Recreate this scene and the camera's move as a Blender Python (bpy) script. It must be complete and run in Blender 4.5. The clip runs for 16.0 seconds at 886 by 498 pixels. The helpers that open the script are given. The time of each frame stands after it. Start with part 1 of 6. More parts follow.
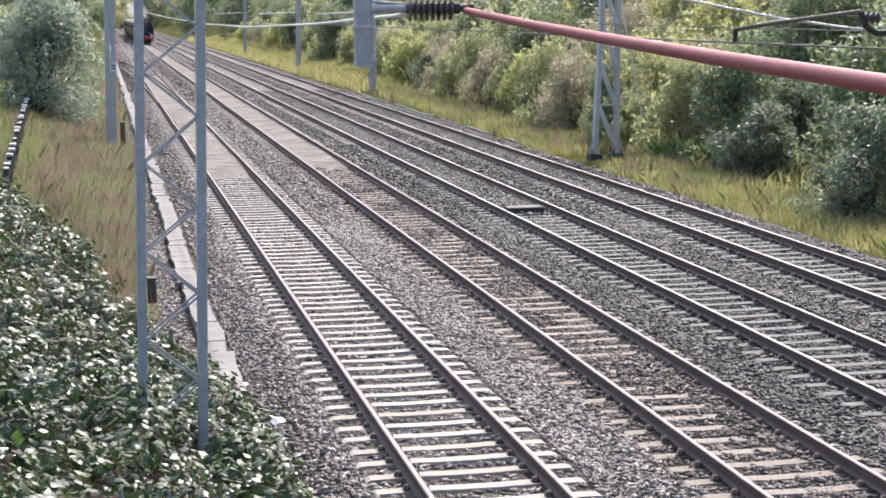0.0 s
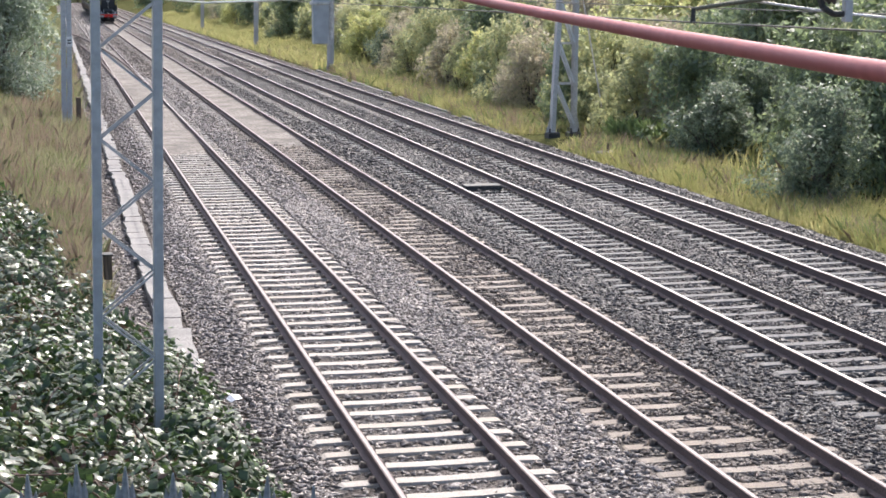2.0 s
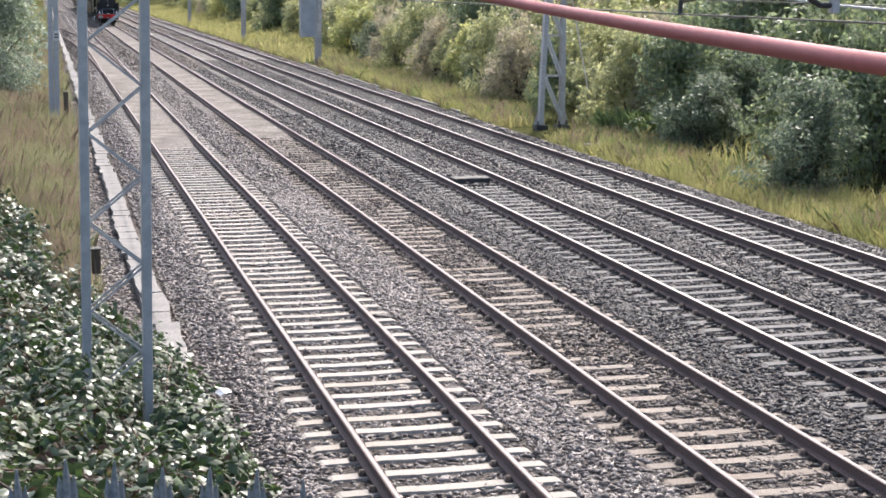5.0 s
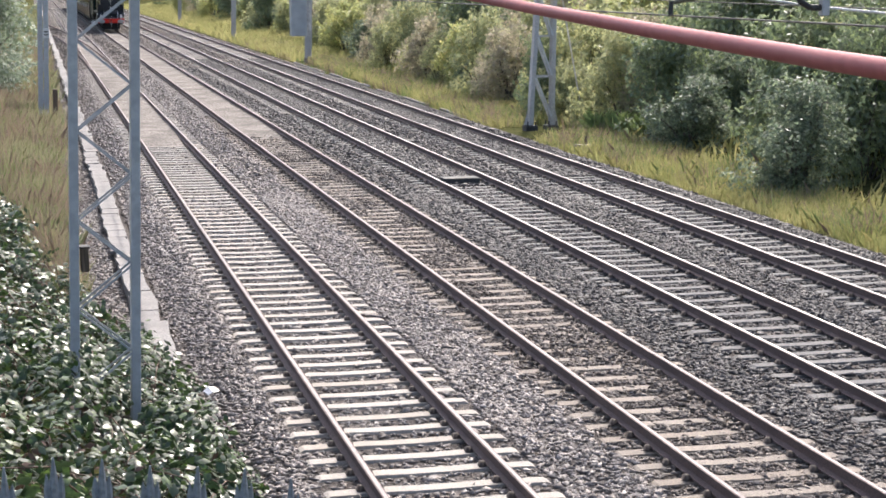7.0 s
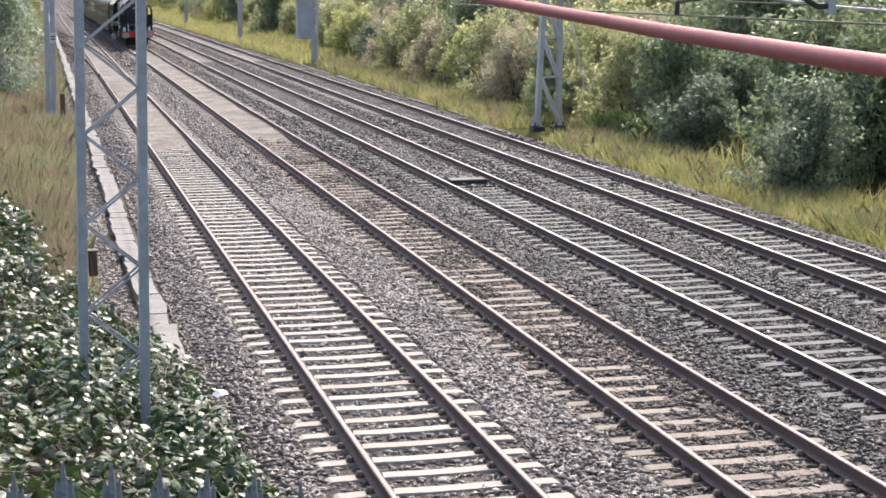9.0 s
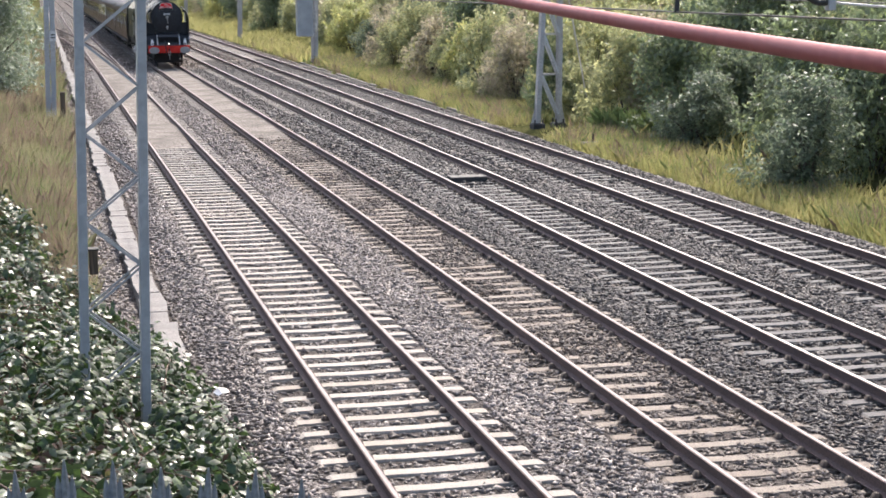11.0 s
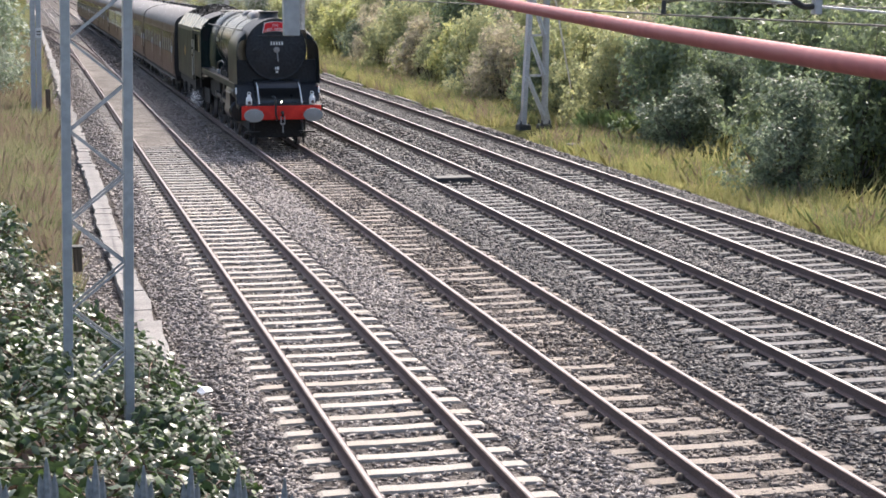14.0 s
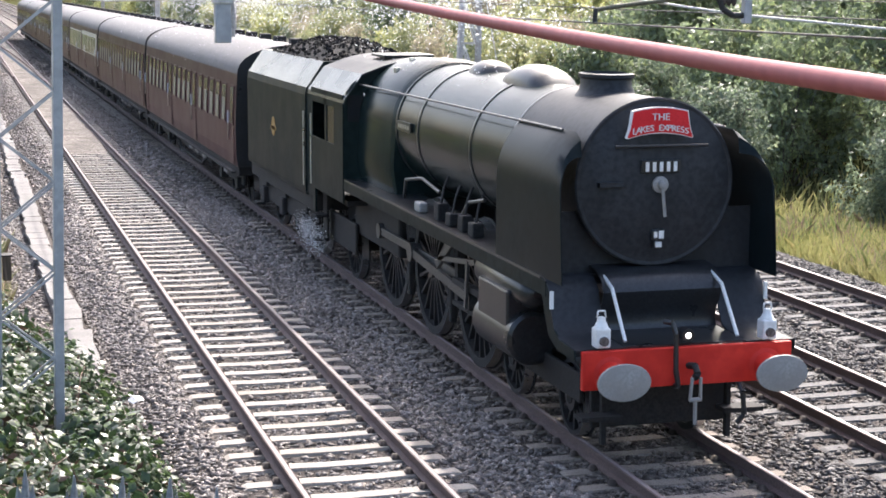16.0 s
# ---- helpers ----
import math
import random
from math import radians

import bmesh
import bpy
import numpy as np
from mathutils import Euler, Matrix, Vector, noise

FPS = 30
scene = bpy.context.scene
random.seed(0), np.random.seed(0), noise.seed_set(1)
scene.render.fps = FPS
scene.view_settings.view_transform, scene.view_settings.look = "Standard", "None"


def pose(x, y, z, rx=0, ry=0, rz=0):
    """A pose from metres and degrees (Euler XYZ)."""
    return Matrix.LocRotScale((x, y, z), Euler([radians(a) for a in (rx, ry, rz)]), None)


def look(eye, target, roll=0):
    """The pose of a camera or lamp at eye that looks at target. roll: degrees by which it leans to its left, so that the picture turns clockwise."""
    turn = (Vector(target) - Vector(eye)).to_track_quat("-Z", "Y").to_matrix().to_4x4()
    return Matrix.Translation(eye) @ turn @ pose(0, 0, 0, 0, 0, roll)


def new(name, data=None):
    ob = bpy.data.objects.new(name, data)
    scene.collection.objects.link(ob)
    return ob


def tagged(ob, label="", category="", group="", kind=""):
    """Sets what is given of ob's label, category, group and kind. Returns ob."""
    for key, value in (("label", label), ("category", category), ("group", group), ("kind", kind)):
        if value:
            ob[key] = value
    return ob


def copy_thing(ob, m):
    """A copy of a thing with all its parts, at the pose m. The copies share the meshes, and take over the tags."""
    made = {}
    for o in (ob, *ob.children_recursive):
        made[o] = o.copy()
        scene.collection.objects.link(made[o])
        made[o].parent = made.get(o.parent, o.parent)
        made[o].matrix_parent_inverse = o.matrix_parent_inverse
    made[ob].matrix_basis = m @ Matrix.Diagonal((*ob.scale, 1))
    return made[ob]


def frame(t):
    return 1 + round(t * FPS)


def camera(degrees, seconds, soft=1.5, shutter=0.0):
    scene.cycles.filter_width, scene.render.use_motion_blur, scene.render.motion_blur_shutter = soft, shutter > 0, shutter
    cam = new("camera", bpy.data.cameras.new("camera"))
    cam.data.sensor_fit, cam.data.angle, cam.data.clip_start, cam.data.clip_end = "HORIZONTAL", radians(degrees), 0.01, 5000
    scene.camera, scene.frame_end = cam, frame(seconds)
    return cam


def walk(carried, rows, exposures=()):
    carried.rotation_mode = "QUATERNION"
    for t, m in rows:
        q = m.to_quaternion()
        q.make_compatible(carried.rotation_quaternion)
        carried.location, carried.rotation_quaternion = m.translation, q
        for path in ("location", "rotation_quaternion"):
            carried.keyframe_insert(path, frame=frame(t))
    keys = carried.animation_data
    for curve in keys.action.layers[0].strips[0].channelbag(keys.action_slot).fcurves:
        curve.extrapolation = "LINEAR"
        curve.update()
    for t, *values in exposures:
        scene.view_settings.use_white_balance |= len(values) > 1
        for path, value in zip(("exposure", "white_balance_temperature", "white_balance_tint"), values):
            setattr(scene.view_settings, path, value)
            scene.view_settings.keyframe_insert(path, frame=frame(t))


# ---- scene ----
# The camera stands still beside the line and pans by hand: seconds, yaw to the right, pitch down, roll.
EYE = (0.0, 0.0, 5.233)
AIM = [
    (0, 11.028, 7.846, 0.657), (0.5, 11.364, 8.024, 0.651), (1, 11.621, 8.531, 0.661),
    (1.5, 12.008, 8.552, 0.511), (2, 12.449, 8.589, 0.168), (2.5, 12.658, 8.611, 0.047),
    (3, 12.286, 8.124, 0.405), (3.5, 12.135, 8.030, 0.547), (4, 12.054, 8.331, 0.635),
    (4.5, 12.560, 8.636, 0.431), (4.7, 12.745, 8.815, 0.443), (7, 13.191, 8.832, -0.008),
    (7.5, 12.767, 8.516, 0.331), (8, 12.642, 8.541, 0.555), (8.5, 12.517, 8.724, 0.667),
    (9, 12.925, 8.783, 0.445), (11.3, 12.906, 8.868, 0.598), (11.5, 13.075, 8.822, 0.309),
    (12, 13.345, 8.862, 0.300), (12.5, 13.304, 9.247, 0.460), (13, 13.257, 9.275, 0.458),
    (13.5, 13.124, 9.150, 0.632), (14, 13.412, 8.854, 0.058), (14.5, 13.541, 8.811, 0.259),
    (15, 13.599, 8.721, 0.389), (15.5, 14.688, 8.827, -0.058), (16, 15.657, 8.599, -0.186),
]


def aim(yaw, down, roll):
    a, b = radians(yaw), radians(down)
    way = Vector((math.sin(a) * math.cos(b), math.cos(a) * math.cos(b), -math.sin(b)))
    return look(EYE, Vector(EYE) + way, -roll)


cam = camera(28.607, 16.0, soft=1.7)
walk(cam, [(t, aim(a, b, c)) for t, a, b, c in AIM],
     [(0, 1.20, 6150, 11), (4, 1.20, 6200, 11), (7.5, 1.20, 6300, 11), (13, 1.21, 6400, 12), (14.5, 1.22, 6350, 12), (15.4, 1.20, 6350, 12), (16, 1.66, 6300, 12)])

# ---- light ----
SHADE = Vector((-0.46, -0.84, -1.0))          # how a shadow falls, per metre of height
to_sun = -SHADE.normalized()
world = bpy.data.worlds.new("sky")
scene.world = world
world.use_nodes = True
wn = world.node_tree.nodes
sky = wn.new("ShaderNodeTexSky")
sky.sky_type, sky.sun_disc = "NISHITA", False
sky.sun_elevation = math.asin(to_sun.z)
sky.sun_rotation = math.atan2(to_sun.x, to_sun.y)
sky.air_density, sky.dust_density, sky.ozone_density = 1.0, 5.0, 1.0
world.node_tree.links.new(sky.outputs[0], wn["Background"].inputs[0])
wn["Background"].inputs[1].default_value = 0.15
sun = new("sun", bpy.data.lights.new("sun", "SUN"))
sun.data.energy, sun.data.angle, sun.data.color = 2.15, radians(0.6), (1.0, 0.94, 0.86)
sun.matrix_world = look((20, 40, 60), Vector((20, 40, 60)) + SHADE)

# ---- materials ----


def mix(nt, fac, a, b):
    n = nt.nodes.new("ShaderNodeMix")
    n.data_type = "RGBA"
    for slot, v in ((0, fac), (6, a), (7, b)):
        if hasattr(v, "is_output"):
            nt.links.new(v, n.inputs[slot])
        elif slot == 0:
            n.inputs[0].default_value = v
        else:
            n.inputs[slot].default_value = (*v, 1)
    return n.outputs[2]


def ramp(nt, value, lo, hi):
    n = nt.nodes.new("ShaderNodeMapRange")
    n.inputs[1].default_value, n.inputs[2].default_value = lo, hi
    nt.links.new(value, n.inputs[0])
    return n.outputs[0]


def noise_tex(nt, scale, detail=4.0, stretch=None, coords="Object"):
    tc = nt.nodes.new("ShaderNodeTexCoord")
    n = nt.nodes.new("ShaderNodeTexNoise")
    n.inputs["Scale"].default_value, n.inputs["Detail"].default_value = scale, detail
    out = tc.outputs[coords]
    if stretch:
        m = nt.nodes.new("ShaderNodeMapping")
        m.inputs["Scale"].default_value = stretch
        nt.links.new(out, m.inputs[0])
        out = m.outputs[0]
    nt.links.new(out, n.inputs["Vector"])
    return n.outputs["Fac"]


def material(name, a, b, rough=0.6, metal=0.0, scale=3.0, fine=40.0, bump=0.2, grain=0.35, per=None, c=None,
             stretch=None, spec=0.5, through_light=0.0, depth=0.01, coat=0.0):
    """Two colours mixed by coarse and fine noise; per: 'island' or 'object' adds a random tone to each piece."""
    m = bpy.data.materials.new(name)
    m.use_nodes = True
    nt = m.node_tree
    p = nt.nodes["Principled BSDF"]
    big, small = noise_tex(nt, scale, 5.0, stretch), noise_tex(nt, fine, 3.0, stretch)
    col = mix(nt, ramp(nt, big, 0.36, 0.64), a, b)
    if per:
        g = nt.nodes.new("ShaderNodeObjectInfo" if per == "object" else "ShaderNodeNewGeometry")
        rnd = g.outputs["Random" if per == "object" else "Random Per Island"]
        col = mix(nt, ramp(nt, rnd, 0.45, 1.0), col, c or b)
    dark = tuple(x * (1 - grain) for x in a)
    col = mix(nt, ramp(nt, small, 0.62, 0.36), col, dark) if grain else col
    nt.links.new(col, p.inputs["Base Color"])
    rr = nt.nodes.new("ShaderNodeMapRange")
    rr.inputs[3].default_value, rr.inputs[4].default_value = max(0.05, rough - 0.1), min(1.0, rough + 0.12)
    nt.links.new(big, rr.inputs[0])
    nt.links.new(rr.outputs[0], p.inputs["Roughness"])
    p.inputs["Metallic"].default_value = metal
    p.inputs["Specular IOR Level"].default_value = spec
    p.inputs["Coat Weight"].default_value = coat
    if bump:
        bn = nt.nodes.new("ShaderNodeBump")
        bn.inputs["Strength"].default_value, bn.inputs["Distance"].default_value = bump, depth
        nt.links.new(small, bn.inputs["Height"])
        nt.links.new(bn.outputs[0], p.inputs["Normal"])
    if through_light:
        t = nt.nodes.new("ShaderNodeBsdfTranslucent")
        nt.links.new(col, t.inputs[0])
        s = nt.nodes.new("ShaderNodeMixShader")
        s.inputs[0].default_value = through_light
        nt.links.new(p.outputs[0], s.inputs[1])
        nt.links.new(t.outputs[0], s.inputs[2])
        nt.links.new(s.outputs[0], nt.nodes["Material Output"].inputs[0])
    return m


M = {
    "ballast": material("ballast", (0.10, 0.086, 0.078), (0.20, 0.176, 0.158), 0.9, scale=0.7, fine=26, bump=1.0, grain=0.75, depth=0.05, spec=0.1),
    "stone": material("stone", (0.145, 0.121, 0.107), (0.275, 0.236, 0.207), 0.65, scale=1.1, fine=60, bump=0.3, grain=0.3, per="island", c=(0.47, 0.415, 0.375)),
    "stone_dark": material("oily_stone", (0.037, 0.032, 0.030), (0.078, 0.068, 0.063), 0.65, scale=1.1, fine=60, bump=0.3, grain=0.3, per="island", c=(0.175, 0.155, 0.144)),
    "fill": material("ballast_fill", (0.12, 0.108, 0.098), (0.20, 0.182, 0.167), 0.9, scale=1.2, fine=24, bump=0.9, grain=0.5, depth=0.04, spec=0.1),
    "concrete": material("sleeper_concrete", (0.35, 0.316, 0.274), (0.43, 0.394, 0.346), 0.85, scale=2.5, fine=70, bump=0.3, grain=0.3, per="object", c=(0.33, 0.282, 0.225)),
    "concrete_brown": material("brown_stained_sleeper_concrete", (0.23, 0.193, 0.157), (0.335, 0.288, 0.238), 0.9, scale=1.6, fine=60, bump=0.3, grain=0.4, per="object", c=(0.25, 0.20, 0.155)),
    "stone_brown": material("brown_stone", (0.105, 0.084, 0.07), (0.20, 0.164, 0.137), 0.75, scale=1.1, fine=60, bump=0.3, grain=0.3, per="island", c=(0.33, 0.28, 0.24)),
    "concrete_dull": material("dull_sleeper_concrete", (0.11, 0.105, 0.10), (0.165, 0.157, 0.15), 0.85, scale=2.5, fine=70, bump=0.3, grain=0.3, per="object", c=(0.175, 0.167, 0.158)),
    "concrete_far": material("sleeper_concrete_far", (0.30, 0.268, 0.235), (0.38, 0.34, 0.30), 0.85, scale=2.5, fine=70, bump=0.3, grain=0.25, per="island", c=(0.27, 0.235, 0.20)),
    "trough": material("trough_concrete", (0.20, 0.185, 0.172), (0.28, 0.26, 0.241), 0.9, scale=2.0, fine=50, bump=0.3, grain=0.3, per="object", c=(0.30, 0.28, 0.26)),
    "sand": material("packed_sand", (0.155, 0.137, 0.121), (0.335, 0.303, 0.268), 0.95, scale=0.7, fine=14, bump=0.7, grain=0.45, spec=0.1),
    "rail_side": material("rail_rust", (0.115, 0.076, 0.068), (0.16, 0.11, 0.098), 0.8, scale=1.2, fine=60, bump=0.4, grain=0.4),
    "rail_top": material("rail_steel", (0.32, 0.295, 0.29), (0.41, 0.38, 0.375), 0.42, 0.6, scale=4, fine=80, bump=0.05, grain=0.1, stretch=(1, 0.1, 1)),
    "rail_top_dull": material("worn_rail_head", (0.20, 0.162, 0.158), (0.28, 0.236, 0.23), 0.6, 0.2, scale=4, fine=80, bump=0.05, grain=0.15, stretch=(1, 0.1, 1)),
    "clip": material("rail_clip_iron", (0.06, 0.045, 0.035), (0.10, 0.075, 0.06), 0.85, scale=6, fine=60),
    "galv": material("galvanised_steel", (0.38, 0.385, 0.39), (0.45, 0.455, 0.46), 0.6, 0.15, scale=0.9, fine=9, bump=0.04, grain=0.1),
    "galv_old": material("weathered_galvanised_steel", (0.20, 0.225, 0.265), (0.28, 0.305, 0.345), 0.6, 0.3, scale=3, fine=40, bump=0.1, grain=0.2),
    "pole": material("weathered_pole", (0.50, 0.475, 0.445), (0.62, 0.595, 0.56), 0.75, 0.0, scale=1.2, fine=25, bump=0.2, grain=0.25),
    "iron": material("dark_iron", (0.045, 0.045, 0.045), (0.085, 0.08, 0.075), 0.7, 0.3, scale=3, fine=40, bump=0.2),
    "bronze": material("weathered_bronze", (0.14, 0.13, 0.09), (0.21, 0.19, 0.13), 0.7, 0.2, scale=4, fine=40),
    "red_sleeve": material("red_insulating_sleeve", (0.30, 0.064, 0.07), (0.37, 0.088, 0.092), 0.62, scale=0.7, fine=9, bump=0.05, grain=0.06),
    "wire_bright": material("bright_wire", (0.66, 0.66, 0.66), (0.78, 0.78, 0.78), 0.4, 0.3, scale=2, fine=30, bump=0),
    "wire": material("contact_wire", (0.10, 0.09, 0.08), (0.15, 0.14, 0.12), 0.6, 0.4, scale=2, fine=30, bump=0),
    "insulator": material("grey_brown_porcelain", (0.105, 0.085, 0.08), (0.15, 0.125, 0.118), 0.25, scale=3, fine=40, bump=0),
    "soil": material("verge_soil", (0.07, 0.075, 0.03), (0.12, 0.11, 0.05), 0.95, scale=0.4, fine=8, bump=0.6, depth=0.05, spec=0.0),
    "timber": material("old_timber", (0.11, 0.08, 0.055), (0.19, 0.14, 0.10), 0.9, scale=2, fine=30, stretch=(1, 1, 0.1)),
    "leaf_bramble": material("bramble_leaf", (0.027, 0.050, 0.024), (0.060, 0.096, 0.038), 0.31, scale=0.6, fine=20, bump=0, grain=0.2, per="island", c=(0.13, 0.205, 0.05), through_light=0.28, spec=0.5),
    "leaf_dry": material("dry_leaf", (0.10, 0.062, 0.045), (0.15, 0.095, 0.068), 0.8, scale=1, fine=20, bump=0, per="island", c=(0.10, 0.06, 0.045), through_light=0.2),
    "stem": material("bramble_stem", (0.10, 0.06, 0.04), (0.16, 0.10, 0.06), 0.7, scale=3, fine=20),
    "bark": material("bark", (0.10, 0.085, 0.07), (0.17, 0.15, 0.12), 0.9, scale=2, fine=20, stretch=(1, 1, 0.2)),
    "grass_dry": material("dry_grass", (0.33, 0.31, 0.18), (0.45, 0.41, 0.26), 0.8, scale=0.4, fine=10, bump=0, grain=0.15, per="island", c=(0.29, 0.29, 0.15), through_light=0.45),
    "grass_brown": material("seeding_grass", (0.30, 0.225, 0.165), (0.40, 0.31, 0.235), 0.85, scale=0.4, fine=10, bump=0, grain=0.2, per="island", c=(0.28, 0.22, 0.16), through_light=0.4),
    "grass_fresh": material("fresh_grass", (0.19, 0.26, 0.10), (0.29, 0.36, 0.14), 0.7, scale=0.4, fine=10, bump=0, grain=0.2, per="island", c=(0.30, 0.31, 0.12), through_light=0.45),
    "grass_olive": material("olive_grass", (0.26, 0.27, 0.13), (0.36, 0.36, 0.19), 0.8, scale=0.4, fine=10, bump=0, grain=0.15, per="island", c=(0.33, 0.29, 0.15), through_light=0.45),
    "grass_green": material("verge_grass", (0.36, 0.37, 0.14), (0.54, 0.48, 0.23), 0.75, scale=0.25, fine=10, bump=0, grain=0.15, per="island", c=(0.56, 0.47, 0.22), through_light=0.5),
}
# the pale third colour of the willow and bluegreen leaves stands in for glints
LEAF = {}
for key, a, b, c, sheen in (("olive", (0.39, 0.42, 0.225), (0.50, 0.51, 0.26), (0.61, 0.56, 0.27), 0.6),
                            ("dark", (0.19, 0.24, 0.15), (0.28, 0.34, 0.185), (0.38, 0.45, 0.18), 0.75),
                            ("yellow", (0.44, 0.48, 0.20), (0.59, 0.58, 0.23), (0.68, 0.58, 0.25), 0.6),
                            ("russet", (0.44, 0.385, 0.285), (0.53, 0.465, 0.32), (0.49, 0.50, 0.26), 0.55),
                            ("silver_glint", (0.22, 0.285, 0.18), (0.40, 0.455, 0.335), (0.64, 0.68, 0.62), 0.9),
                            ("bluegreen", (0.155, 0.205, 0.135), (0.26, 0.315, 0.20), (0.42, 0.47, 0.29), 0.9)):
    LEAF[key] = material("leaf_" + key, a, b, 0.42, spec=sheen * 0.75, scale=0.5, fine=20, bump=0, grain=0.3, per="island", c=c, through_light=0.6)

# ---- mesh helpers ----


def mesh_ob(name, bm, mats, parent=None, label="", smooth=False):
    me = bpy.data.meshes.new(name)
    bm.normal_update()
    for e in bm.edges:
        e.smooth = e.calc_face_angle(0.0) < 0.8
    bm.to_mesh(me)
    bm.free()
    for m in (mats if isinstance(mats, (list, tuple)) else [mats]):
        me.materials.append(m)
    if smooth:
        for p in me.polygons:
            p.use_smooth = True
    ob = new(name, me)
    if parent:
        ob.parent = parent
    return tagged(ob, label)


def part(name, bm, mat, parent, label="", smooth=False):
    return mesh_ob(name, bm, mat, parent, label, smooth)


def raw_mesh(name, verts, faces, mats, parent=None, label=""):
    """A mesh from arrays: verts (n,3), faces (m,k)."""
    verts, faces = np.asarray(verts, np.float32), np.asarray(faces, np.int32)
    me = bpy.data.meshes.new(name)
    n, k = faces.shape
    me.vertices.add(len(verts))
    me.vertices.foreach_set("co", verts.ravel())
    me.loops.add(n * k)
    me.loops.foreach_set("vertex_index", faces.ravel())
    me.polygons.add(n)
    me.polygons.foreach_set("loop_start", np.arange(0, n * k, k, dtype=np.int32))
    me.polygons.foreach_set("loop_total", np.full(n, k, np.int32))
    me.update(calc_edges=True)
    for m in (mats if isinstance(mats, (list, tuple)) else [mats]):
        me.materials.append(m)
    ob = new(name, me)
    if parent:
        ob.parent = parent
    return tagged(ob, label)


def thing(name, label, category, m=None, group="", kind=""):
    ob = tagged(new(name), label, category, group, kind)
    if m is not None:
        ob.matrix_world = m
    return ob


def box(bm, x0, x1, y0, y1, z0, z1, bevel=0.0, m=None, mat=0):
    r = bmesh.ops.create_cube(bm, size=1.0)
    vs = r["verts"]
    bmesh.ops.scale(bm, vec=(x1 - x0, y1 - y0, z1 - z0), verts=vs)
    bmesh.ops.translate(bm, vec=((x0 + x1) / 2, (y0 + y1) / 2, (z0 + z1) / 2), verts=vs)
    fs = list({f for v in vs for f in v.link_faces})
    for f in fs:
        f.material_index = mat
    if bevel:
        es = list({e for v in vs for e in v.link_edges})
        r = bmesh.ops.bevel(bm, geom=es, offset=bevel, segments=2, affect="EDGES", profile=0.5)
        vs = list({v for f in r["faces"] for v in f.verts} | {v for v in vs if v.is_valid})
        for f in {f for v in vs for f in v.link_faces}:
            f.material_index = mat
    if m is not None:
        bmesh.ops.transform(bm, matrix=m, verts=vs)
    return vs


def tube(bm, a, b, r0, r1=None, n=10, mat=0, caps=True):
    """A round bar from a to b."""
    a, b = Vector(a), Vector(b)
    d = b - a
    r = bmesh.ops.create_cone(bm, cap_ends=caps, segments=n, radius1=r0, radius2=r0 if r1 is None else r1, depth=d.length)
    q = d.to_track_quat("Z", "Y").to_matrix().to_4x4()
    bmesh.ops.transform(bm, matrix=Matrix.Translation((a + b) / 2) @ q, verts=r["verts"])
    for f in {f for v in r["verts"] for f in v.link_faces}:
        f.material_index, f.smooth = mat, len(f.verts) == 4
    return r["verts"]


def pipe(bm, pts, r, n=8, mat=0):
    """A bar through several points, jointed round."""
    for a, b in zip(pts, pts[1:]):
        tube(bm, a, b, r, n=n, mat=mat)


def bar(bm, a, b, w, h, mat=0):
    """A flat bar from a to b, w wide and h thick."""
    a, b = Vector(a), Vector(b)
    d = b - a
    q = d.to_track_quat("Y", "Z").to_matrix().to_4x4()
    return box(bm, -w / 2, w / 2, -d.length / 2, d.length / 2, -h / 2, h / 2, 0, Matrix.Translation((a + b) / 2) @ q, mat)


def loft(bm, rings, closed=True, caps=True, mat=0, smooth=True):
    """Skin through rings of points."""
    vs = [[bm.verts.new(p) for p in ring] for ring in rings]
    n = len(vs[0])
    for a, b in zip(vs, vs[1:]):
        for i in range(n if closed else n - 1):
            f = bm.faces.new((a[i], a[(i + 1) % n], b[(i + 1) % n], b[i]))
            f.material_index, f.smooth = mat, smooth
    if caps and closed:
        for ring in (vs[0][::-1], vs[-1]):
            f = bm.faces.new(ring)
            f.material_index = mat
    return vs


def lathe(bm, axis_pts, n=24, mat=0, axis="Y", smooth=True, caps=True):
    """Rings (position along the axis, radius)."""
    rings = []
    for s, r in axis_pts:
        ring = []
        for i in range(n):
            a = 2 * math.pi * i / n
            u, v = r * math.cos(a), r * math.sin(a)
            ring.append({"Y": (u, s, v), "X": (s, u, v), "Z": (u, v, s)}[axis])
        rings.append(ring)
    loft(bm, rings, True, caps, mat, smooth)
    bmesh.ops.recalc_face_normals(bm, faces=bm.faces[:])


def finish(bm):
    bmesh.ops.recalc_face_normals(bm, faces=bm.faces[:])
    return bm


# ---- ground ----
TRACKS = (4.103, 7.652, 11.027, 14.438)        # centre lines; rail tops at z = 0


def ease(x, a, b):
    t = min(1.0, max(0.0, (x - a) / (b - a)))
    return t * t * (3 - 2 * t)


def ground_z(x, y):
    """The lie of the land: the formation, the slope beside the camera and the cutting opposite."""
    z = -0.42
    left = ease(-x, -1.2, 8.0) * 1.8 * ease(y, 30, 75) + 3.0 * ease(-x, 6, 60) * ease(y, 60, 200)
    near = 2.1 * ease(-y, -23.0, -6.0) * ease(-x, -3.2, 1.0)
    right = 4.2 * ease(x, 20.5, 36.0)
    n = 0.10 * noise.noise((x * 0.35, y * 0.35, 3.0)) * (1 - ease(x, 1.0, 2.0) * (1 - ease(x, 16.6, 17.4)))
    dug = 0.10 * ease(x, 0.1, 0.7) * (1 - ease(x, 17.0, 17.6))
    return z + left + near + right + n - dug


